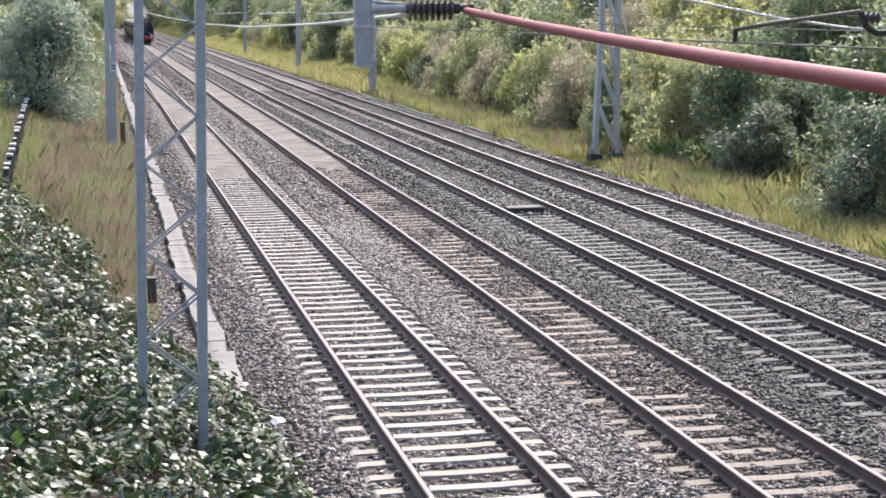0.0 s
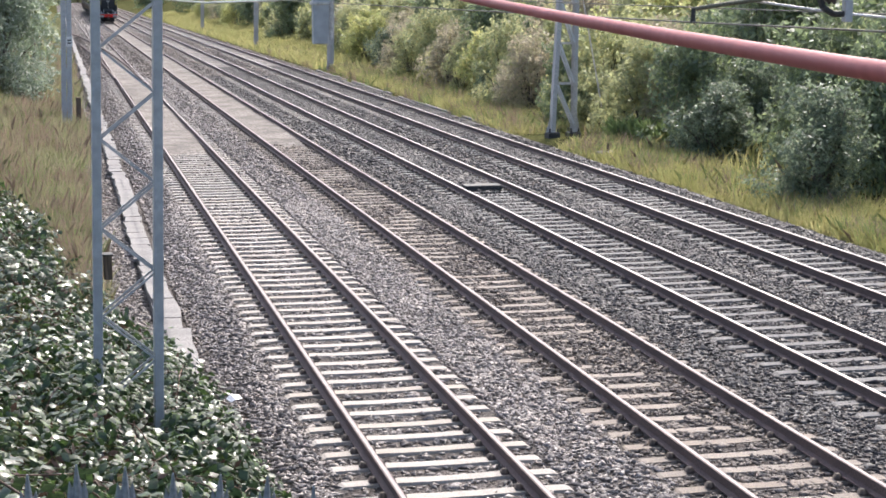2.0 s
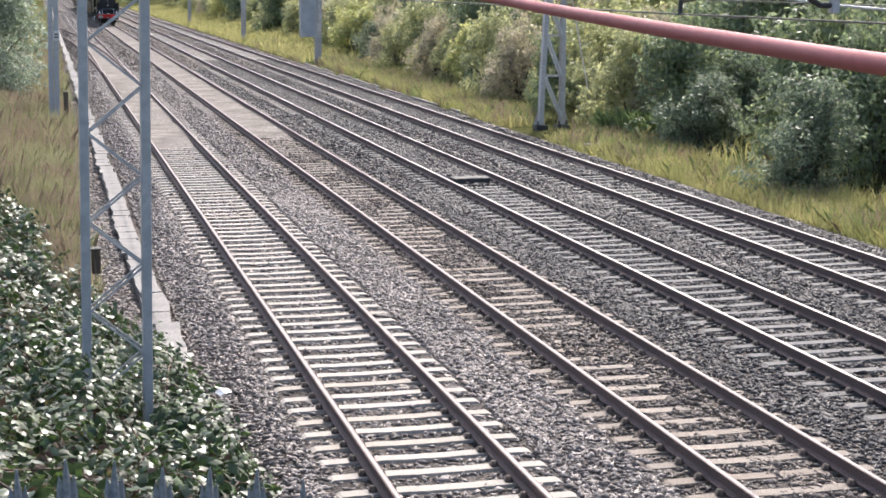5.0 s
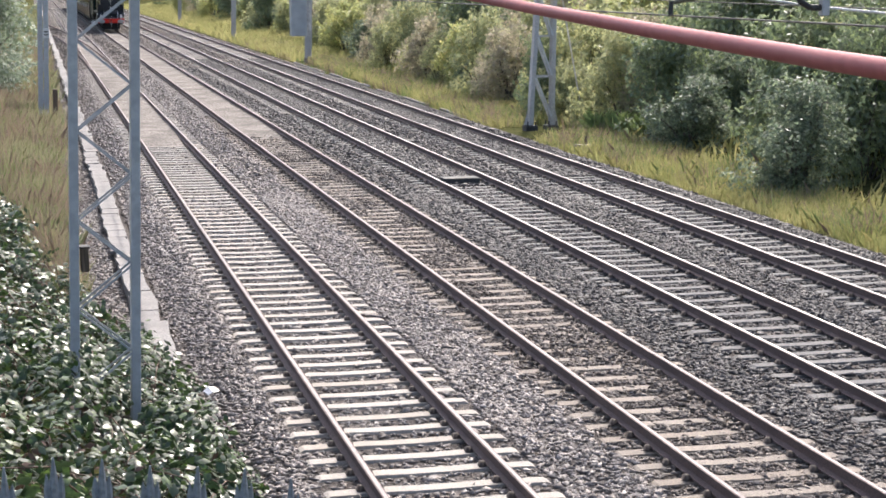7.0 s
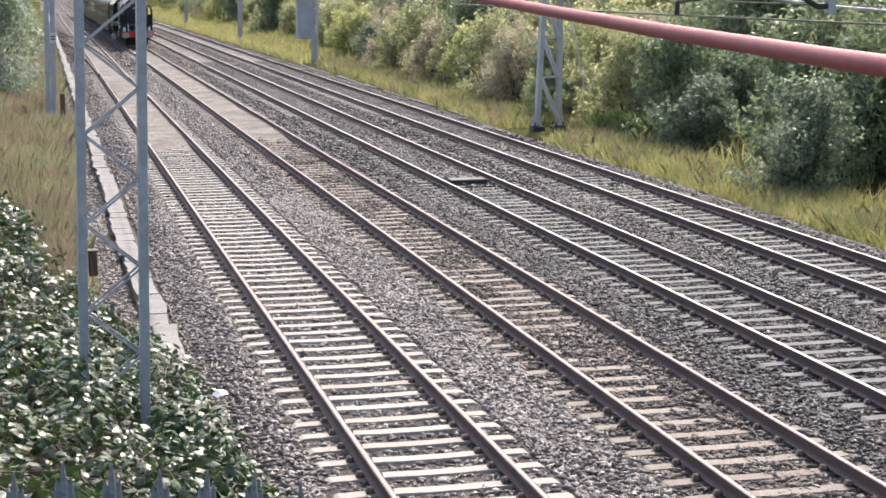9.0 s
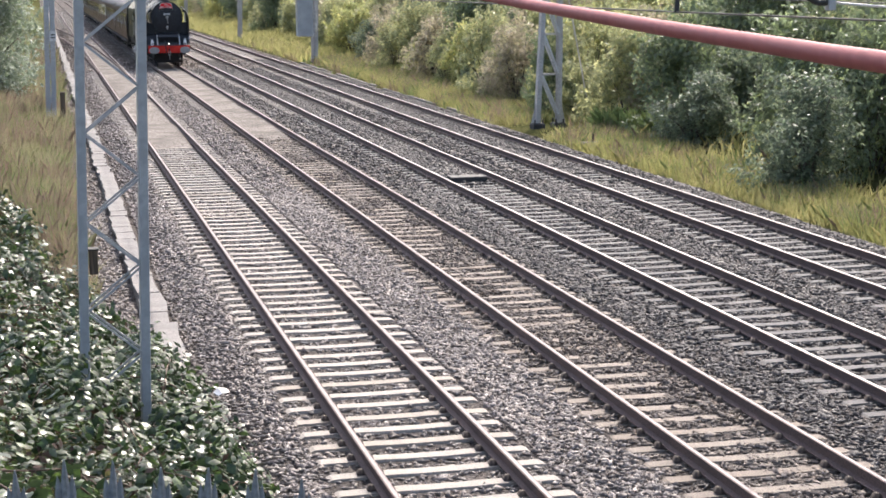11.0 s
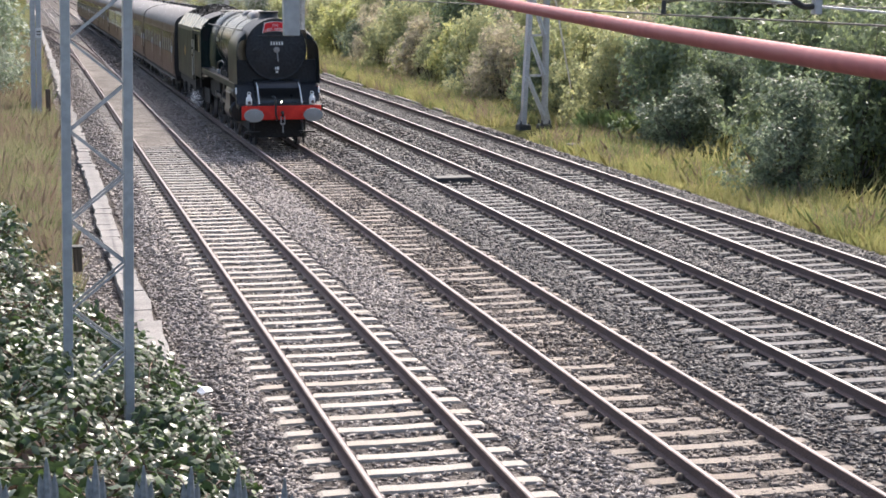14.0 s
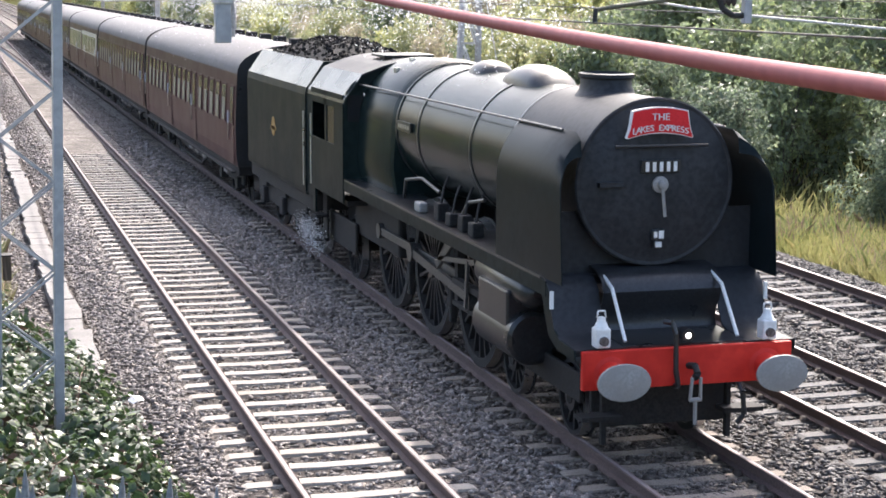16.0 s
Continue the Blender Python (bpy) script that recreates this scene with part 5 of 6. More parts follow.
def letters(name, text, size, x, y, z, mat, parent, depth=0.006):
    c = bpy.data.curves.new(name, "FONT")
    c.body, c.size, c.extrude, c.align_x, c.align_y = text, size, depth, "CENTER", "CENTER"
    tmp = new(name, c)
    dg = bpy.context.evaluated_depsgraph_get()
    me = bpy.data.meshes.new_from_object(tmp.evaluated_get(dg))
    bpy.data.objects.remove(tmp)
    me.materials.append(mat)
    o = new(name, me)
    o.parent = parent
    o.matrix_basis = pose(x, y, z, 90, 0, 0)
    return o


letters("lettering", "THE", 0.14, 0, 0.785, 3.77, M["white"], board)
word = "LAKES EXPRESS"
for i, ch in enumerate(word):
    if ch == " ":
        continue
    u = (i - (len(word) - 1) / 2) / 6
    letters("lettering", ch, 0.125, u * 0.375, 0.785, 3.565 + 0.05 * (1 - u * u), M["white"], board)

# barrel, tapering forward, in two rings with bands; firebox
bm = bmesh.new()
cylinder_y(bm, 3.6, 7.9, 0.93, 0.99, CZ - 0.005, 48)
part("boiler_front_ring", finish(bm), M["green"], loco)
bm = bmesh.new()
cylinder_y(bm, 7.9, 9.2, 0.99, 1.0, CZ - 0.01, 48)
part("boiler_rear_ring", finish(bm), M["green"], loco)
bm = bmesh.new()


def firebox_ring(y, w, top, low):
    pts = arc(0, top - 0.98, 0.98 * w, 0, 180, 20, y)
    return pts + [(-1.02 * w, y, low + 0.5), (-0.95 * w, y, low), (0.95 * w, y, low), (1.02 * w, y, low + 0.5)]


loft(bm, [firebox_ring(9.2, 1.02, 4.03, 1.9), firebox_ring(9.35, 1.07, 4.03, 1.85), firebox_ring(11.6, 1.08, 3.96, 1.85)])
part("firebox", finish(bm), M["green"], loco)
for y, r, m in ((3.6, 0.965, "black"), (5.26, 0.966, "black"), (7.9, 1.003, "black"), (9.15, 1.015, "black")):
    bm = bmesh.new()
    cylinder_y(bm, y - 0.03, y + 0.03, r, r, CZ - 0.005, 48)
    part("boiler_band", finish(bm), M[m], loco)
# chimney, dome casing, top feed
bm = bmesh.new()
lathe(bm, [(3.88, 0.43), (3.95, 0.345), (4.04, 0.31), (4.13, 0.305), (4.15, 0.335), (4.19, 0.335), (4.20, 0.28), (4.0, 0.26)], 32, axis="Z", caps=False)
bmesh.ops.scale(bm, vec=(0.95, 1.45, 1), verts=bm.verts[:])
bmesh.ops.translate(bm, vec=(0, 2.65, 0), verts=bm.verts[:])
part("chimney", bm, M["smoke_black"], loco, smooth=True)
for y0, y1, w, top in ((4.3, 6.1, 0.36, 4.19), (6.9, 7.9, 0.30, 4.16)):
    bm = bmesh.new()
    rings = []
    for u in np.linspace(0, 1, 9):
        e = math.sin(math.pi * min(1, max(0, u))) ** 0.35
        rings.append([(w * (0.5 + 0.5 * e) * math.cos(radians(a)), y0 + (y1 - y0) * u, 3.86 + (top - 3.86) * e * math.sin(radians(a)) ** 0.7) for a in np.linspace(0, 180, 13)])
    loft(bm, rings)
    part("dome_casing" if w > 0.32 else "top_feed", finish(bm), M["black"], loco)
for x in (-0.28, 0.28):
    bm = bmesh.new()
    tube(bm, (x, 10.9, 3.9), (x, 10.9, 4.05), 0.06)
    part("safety_valve", bm, M["bright"], loco)
bm = bmesh.new()
tube(bm, (-0.62, 10.6, 3.78), (-0.62, 10.6, 3.9), 0.06)
part("whistle", bm, M["bright"], loco)

for s in (-1, 1):
    # smoke deflector: upright plate that curves inward at its top
    bm = bmesh.new()
    sec = [(1.30, 1.97), (1.30, 2.3), (1.30, 2.6), (1.295, 2.85)] + [(0.62 + 0.675 * math.cos(radians(a)), 2.93 + 0.80 * math.sin(radians(a))) for a in range(0, 61, 6)]
    rows = []
    for y, cut, lean in ((0.52, 0.22, 1.0), (0.62, 0.07, 0.8), (0.95, 0.0, 0.3), (1.8, 0, 0), (2.95, 0, 0)):
        rows.append([(s * x, y + lean * (0.16 * (z - 1.97) / 1.6 + 0.16 * ((z - 1.97) / 1.6) ** 5), z - cut * ((z - 1.97) / 1.6) ** 6) for x, z in sec])
    shell(bm, rows, 0.012)
    part("smoke_deflector", bm, M["deflector"], loco)
    bm = bmesh.new()
    edge = [(1.25, 1.97), (1.08, 1.96), (0.95, 1.87), (0.85, 1.65), (0.74, 1.45), (0.55, 1.36), (0.05, 1.34)]
    low = [(1.25, 1.77), (1.16, 1.77), (1.10, 1.70), (1.02, 1.52), (0.90, 1.34), (0.62, 1.24), (0.05, 1.22)]
    shell(bm, [[(s * 1.312, *a), (s * 1.312, *b)] for a, b in zip(edge, low)], 0.02)
    part("curved_valance", bm, M["side_green"], loco)
    bm = bmesh.new()
    tube(bm, (s * 1.0, 1.4, 3.62), (s * 1.04, 11.6, 3.58), 0.016)
    part("boiler_handrail", bm, M["dull_steel"], loco)
    bm = bmesh.new()
    box(bm, s * 1.31 - 0.02, s * 1.31 + 0.02, 0.80, 0.83, 1.66, 1.86)
    part("deflector_grip", bm, M["white"], loco)
    # cylinder, valve chest, slide bars, rods
    bm = bmesh.new()
    lathe(bm, [(2.25, 0.28), (2.28, 0.33), (3.75, 0.33), (3.78, 0.28)], 26)
    bmesh.ops.translate(bm, vec=(s * 1.03, 0, 1.02), verts=bm.verts[:])
    box(bm, s * 1.03 - 0.3, s * 1.03 + 0.3, 2.4, 3.6, 1.0, 1.6, 0.03)
    part("cylinder", bm, M["black"], loco, smooth=False)
    bm = bmesh.new()
    lathe(bm, [(1.95, 0.06), (2.0, 0.15), (2.1, 0.2), (3.95, 0.2), (4.05, 0.14), (4.2, 0.05)], 22)
    bmesh.ops.translate(bm, vec=(s * 1.08, 0, 1.62), verts=bm.verts[:])
    part("valve_chest", bm, M["black"], loco)
    bm = bmesh.new()
    box(bm, s * 1.05 - 0.05, s * 1.05 + 0.05, 3.8, 5.6, 1.16, 1.24)
    box(bm, s * 1.05 - 0.05, s * 1.05 + 0.05, 3.8, 5.6, 0.86, 0.92)
    box(bm, s * 1.0 - 0.05, s * 1.0 + 0.05, 5.5, 5.65, 0.85, 1.9)
    part("slide_bar", bm, M["under"], loco)
    bm = bmesh.new()
    bar(bm, (s * 1.12, 5.5, 1.75), (s * 1.12, 6.3, 1.3), 0.05, 0.12)
    bar(bm, (s * 1.12, 4.4, 1.62), (s * 1.12, 6.2, 1.42), 0.05, 0.07)
    bar(bm, (s * 1.14, 4.7, 1.6), (s * 1.14, 4.8, 0.95), 0.04, 0.08)
    part("valve_gear", bm, M["dull_steel"], loco)
    # coupling rod and connecting rod, which swing with the wheels
    bm = bmesh.new()
    box(bm, s * 0.94 - 0.025, s * 0.94 + 0.025, -2.5, 2.5, -0.065, 0.065, 0.01)
    for y in (-2.4, 0.0, 2.4):
        tube(bm, (s * 0.90, y, 0), (s * 0.99, y, 0), 0.13, n=16)
    rod = part("coupling_rod", bm, M["dull_steel"], loco)
    RODS.append((rod, "coupling", s))
    bm = bmesh.new()
    bar(bm, (s * 1.03, 0, 0), (s * 1.03, -3.2, 0), 0.05, 0.13)
    tube(bm, (s * 0.99, 0, 0), (s * 1.08, 0, 0), 0.15, n=16)
    tube(bm, (s * 0.98, -3.2, 0), (s * 1.1, -3.2, 0), 0.14, n=12)
    rod = part("connecting_rod", bm, M["dull_steel"], loco)
    RODS.append((rod, "connecting", s))
    # injector pipework below the running plate and fittings above
    for k, (y, z) in enumerate(((4.4, 2.06), (4.9, 2.1), (5.5, 2.05), (6.1, 2.12))):
        bm = bmesh.new()
        box(bm, s * 1.12 - 0.08, s * 1.12 + 0.08, y - 0.12, y + 0.12, 1.97, z + 0.1, 0.02)
        pipe(bm, [(s * 1.12, y, z + 0.1), (s * 1.05, y + 0.1, z + 0.3), (s * 0.97, y + 0.15, z + 0.45)], 0.02)
        part("mechanical_lubricator", bm, M["under"], loco)
    for pts in ([(s * 1.02, 8.6, 2.0), (s * 1.04, 8.4, 2.3), (s * 1.0, 7.6, 2.4), (s * 1.0, 6.6, 2.3)], [(s * 1.1, 5.2, 2.1), (s * 1.05, 5.0, 2.35), (s * 1.0, 4.4, 2.45)]):
        bm = bmesh.new()
        pipe(bm, pts, 0.026)
        part("feed_pipe", bm, M["dull_steel"], loco)
    bm = bmesh.new()
    box(bm, s * 1.16 - 0.07, s * 1.16 + 0.07, 6.9, 7.2, 1.97, 2.12, 0.03)
    part("oil_box", bm, M["buffer_steel"], loco)
    bm = bmesh.new()
    box(bm, s * 1.02 - 0.012, s * 1.02 + 0.012, 8.2, 9.0, 3.02, 3.17, 0.004)
    part("name_plate", bm, M["black"], loco)
    for k in range(5):
        bm = bmesh.new()
        box(bm, s * 1.035 - 0.004, s * 1.035 + 0.004, 8.27 + k * 0.14, 8.36 + k * 0.14, 3.065, 3.125)
        part("writing_bar", bm, M["bright"], loco)

for y in (1.55, 3.75):
    wheelset("bogie_wheelset", y, 0.457, loco, 12)
for y in (5.4, 7.8, 10.2):
    wheelset("driving_wheelset", y, 1.03, loco, 20, balance=True)
wheelset("trailing_wheelset", 13.1, 0.57, loco, 12)
for s in (-1, 1):
    bm = bmesh.new()
    box(bm, s * 0.86 - 0.03, s * 0.86 + 0.03, 1.0, 4.3, 0.5, 0.85, 0.02)
    part("bogie_frame", bm, M["under"], loco)
    bm = bmesh.new()
    box(bm, s * 0.95 - 0.03, s * 0.95 + 0.03, 12.2, 14.4, 0.55, 1.1, 0.02)
    part("trailing_frame", bm, M["under"], loco)
for y in (6.6, 9.0):
    for s in (-1, 1):
        bm = bmesh.new()
        box(bm, s * 0.8 - 0.05, s * 0.8 + 0.05, y - 0.06, y + 0.06, 0.4, 1.3, 0.02)
        part("brake_hanger", bm, M["under"], loco)
bm = bmesh.new()
box(bm, -0.9, 0.9, 9.4, 12.6, 0.9, 1.9, 0.05)
part("ashpan", bm, M["under"], loco)

# cab
for s in (-1, 1):
    bm = bmesh.new()
    box(bm, s * 1.32 - 0.015, s * 1.32 + 0.015, 11.6, 14.3, 1.55, 2.5)
    box(bm, s * 1.32 - 0.015, s * 1.32 + 0.015, 11.6, 12.3, 2.5, 3.4)
    box(bm, s * 1.32 - 0.015, s * 1.32 + 0.015, 12.95, 13.1, 2.5, 3.4)
    box(bm, s * 1.32 - 0.015, s * 1.32 + 0.015, 12.3, 14.3, 3.15, 3.4)
    box(bm, s * 1.30 - 0.02, s * 1.30 + 0.02, 14.05, 14.3, 1.1, 2.5)
    part("cab_side", bm, M["side_green"], loco)
bm = bmesh.new()
ring_out = [(-1.32, 1.93), (-1.32, 3.3), *[(1.32 * math.cos(radians(a)), 3.3 + 0.66 * math.sin(radians(a))) for a in np.linspace(165, 15, 13)], (1.32, 3.3), (1.32, 1.93)]
loft(bm, [[(x, y, z) for x, z in ring_out] for y in (11.55, 11.6)], smooth=False)
part("cab_front", finish(bm), M["green"], loco)
for s in (-1, 1):
    bm = bmesh.new()
    box(bm, s * 1.12 - 0.14, s * 1.12 + 0.14, 11.53, 11.545, 2.95, 3.4, 0.004)
    part("cab_spectacle", bm, M["glass"], loco)
    bm = bmesh.new()
    box(bm, s * 1.318 - 0.004, s * 1.318 + 0.004, 12.3, 12.95, 2.5, 3.15)
    part("cab_window", bm, M["glass"], loco)
    bm = bmesh.new()
    tube(bm, (s * 1.34, 14.32, 1.6), (s * 1.34, 14.32, 2.9), 0.02)
    part("cab_handrail", bm, M["bright"], loco)
bm = bmesh.new()
brow = [(-1.345, 3.26), (-1.33, 3.34), (-1.02, 3.76), *[(0.98 * math.sin(radians(a)), 3.40 + 0.62 * math.cos(radians(a)) ** 0.8) for a in range(-54, 55, 12)], (1.02, 3.76), (1.33, 3.34), (1.345, 3.26)]
brow = [(x, z if abs(x) > 0.9 else 3.80 + 0.2 * (1 - (x / 0.9) ** 2)) for x, z in brow]
shell(bm, [[(x, y, z) for x, z in brow] for y in (11.45, 13.0, 14.6)], 0.03)
# the sloping edges get the strong sheen, to look bright with sky
for f in bm.faces:
    f.smooth, f.material_index = False, int(abs(f.calc_center_median().x) > 0.95)
part("cab_roof", bm, [M["smoke_black"], M["gloss_green"]], loco)
bm = bmesh.new()
box(bm, -0.45, 0.45, 12.2, 13.2, 4.0, 4.05, 0.015)
part("roof_vent", bm, M["black"], loco)
bm = bmesh.new()
box(bm, -1.25, 1.25, 11.6, 14.5, 1.5, 1.58)
box(bm, -1.0, 1.0, 11.62, 11.7, 1.6, 3.3)
part("cab_floor", bm, M["under"], loco)
for s in (-1, 1):
    bm = bmesh.new()
    box(bm, s * 1.2 - 0.12, s * 1.2 + 0.12, 14.0, 14.35, 0.55, 0.6)
    box(bm, s * 1.2 - 0.12, s * 1.2 + 0.12, 14.0, 14.35, 1.0, 1.05)
    box(bm, s * 1.09 - 0.02, s * 1.09 + 0.02, 14.0, 14.35, 0.55, 1.5)
    part("cab_steps", bm, M["under"], loco)

# lamps on the beam
for x, glow in ((-1.0, False), (0.97, False), (0.0, True)):
    l = thing("head_lamp", "", "")
    l.parent = loco
    l.matrix_basis = pose(x, 0.06, 1.36)
    bm = bmesh.new()
    if glow:
        lathe(bm, [(-0.06, 0.075), (0.1, 0.075), (0.12, 0.03)], 16)
        bmesh.ops.translate(bm, vec=(0, 0, 0.09), verts=bm.verts[:])
        part("lamp_case", bm, M["black"], l)
        bm = bmesh.new()
        lathe(bm, [(-0.062, 0.001), (-0.072, 0.024), (-0.062, 0.034)], 16)
        bmesh.ops.translate(bm, vec=(0, 0, 0.09), verts=bm.verts[:])
        part("lens", bm, M["glow"], l, "lit white lens")
    else:
        box(bm, -0.085, 0.085, -0.085, 0.085, 0.0, 0.22, 0.02)
        lathe(bm, [(0.21, 0.085), (0.27, 0.06), (0.28, 0.05), (0.33, 0.045), (0.34, 0.02)], 14, axis="Z")
        part("lamp_case", bm, M["white"], l, "white enamelled lamp case")
        bm = bmesh.new()
        lathe(bm, [(-0.085, 0.055), (-0.12, 0.05), (-0.122, 0.01)], 14)
        bmesh.ops.translate(bm, vec=(0, 0, 0.08), verts=bm.verts[:])
        part("lens", bm, M["insulator"], l)
        bm = bmesh.new()
        pipe(bm, [(-0.05, 0, 0.33), (-0.04, 0, 0.4), (0.04, 0, 0.4), (0.05, 0, 0.33)], 0.01, 6)
        part("carrying_handle", bm, M["white"], l)

# ---- tender ----
tender = thing("tender", "dark green coal tender coupled behind the locomotive", "tender")
bm = bmesh.new()
sec = [(-1.3, 1.32), (-1.31, 1.4), (-1.31, 3.2), (-1.28, 3.34), (-0.95, 3.82), (0.95, 3.82), (1.28, 3.34), (1.31, 3.2), (1.31, 1.4), (1.3, 1.32)]
loft(bm, [[(x, y, z) for x, z in sec] for y in (0.0, 6.7)], smooth=False)
finish(bm)
# upward faces get the strong sheen for a sky-bright top, the sides the weak one
for f in bm.faces:
    f.material_index = int(f.normal.z > 0.25)
part("tank", bm, [M["side_green"], M["gloss_green"]], tender)
bm = bmesh.new()
lathe(bm, [(-0.004, 0.02), (-0.004, 0.2), (0.004, 0.2), (0.004, 0.02)], 24, axis="X")
bmesh.ops.translate(bm, vec=(-1.318, 3.4, 2.35), verts=bm.verts[:])
box(bm, -1.322, -1.312, 3.1, 3.7, 2.28, 2.36)
part("crest", bm, M["lining"], tender, "faded gold crest")
g = np.random.default_rng(5)
bm = bmesh.new()
heap = lambda x, y: 3.80 + 0.36 * (1 - (x / 0.98) ** 2) * ease(y, -0.3, 1.6) * (1 - ease(y, 4.2, 6.0)) + 0.05 * noise.noise((x * 2.5, y * 2.5, 0.0))
xs, ys = np.linspace(-0.92, 0.92, 15), np.linspace(0.05, 6.1, 40)
loft(bm, [[(x, y, heap(x, y)) for x in xs] for y in ys], closed=False, caps=False, smooth=False)
for k in range(900):
    x, y = g.uniform(-0.88, 0.88), g.uniform(0.1, 5.8)
    r = bmesh.ops.create_icosphere(bm, subdivisions=1, radius=g.uniform(0.02, 0.045), matrix=pose(x, y, heap(x, y) + g.uniform(-0.01, 0.02), g.uniform(0, 360), g.uniform(0, 360), 0))
    for v in r["verts"]:
        v.co += Vector(g.normal(0, 0.012, 3))
part("coal", bm, M["coal"], tender, "heaped black coal")
bm = bmesh.new()
box(bm, -1.2, 1.2, -0.1, 6.9, 1.0, 1.32, 0.02)
for s in (-1, 1):
    box(bm, s * 1.05 - 0.03, s * 1.05 + 0.03, 0.1, 6.7, 0.55, 1.15, 0.03)
part("underframe", bm, M["under"], tender)
for y in (1.1, 3.35, 5.6):
    wheelset("wheelset", y, 0.65, tender, 12)
    for s in (-1, 1):
        bm = bmesh.new()
        box(bm, s * 1.12 - 0.07, s * 1.12 + 0.07, y - 0.18, y + 0.18, 0.5, 0.85, 0.03)
        bar(bm, (s * 1.14, y - 0.5, 0.95), (s * 1.14, y + 0.5, 0.95), 0.08, 0.09)
        part("axle_box", bm, M["under"], tender)
for s in (-1, 1):
    bm = bmesh.new()
    tube(bm, (s * 1.34, 0.03, 1.5), (s * 1.34, 0.03, 2.9), 0.02)
    part("handrail", bm, M["bright"], tender)
for s in (-1, 1):
    bm = bmesh.new()
    box(bm, s * 1.1 - 0.1, s * 1.1 + 0.1, 6.3, 6.7, 0.35, 0.4)
    part("rear_step", bm, M["under"], tender)

for s in (-1, 1):
    bm = bmesh.new()
    box(bm, s * 1.27 - 0.012, s * 1.27 + 0.012, -0.55, 0.02, 1.35, 3.25)
    part("front_side_sheet", bm, M["side_green"], tender)
bm = bmesh.new()
box(bm, -1.2, 1.2, -0.5, -0.02, 1.3, 1.36)
box(bm, -0.9, 0.9, -0.08, 0.0, 1.36, 3.7)
part("fall_plate", bm, M["under"], tender)

# ---- coaches ----
LEN, PITCH_COACH = 19.65, 20.2


def coach_section(y, k=1.0):
    side = [(-1.34, 1.02), (-1.385, 1.3), (-1.395, 1.9), (-1.375, 2.6), (-1.335, 3.2)]
    roof = [(1.335 * math.cos(radians(a)), 3.2 + 0.66 * math.sin(radians(a)) ** 0.9) for a in np.linspace(171, 9, 15)]
    return [(x * k, y, z) for x, z in side + roof + [(-a, b) for a, b in side[::-1]]]


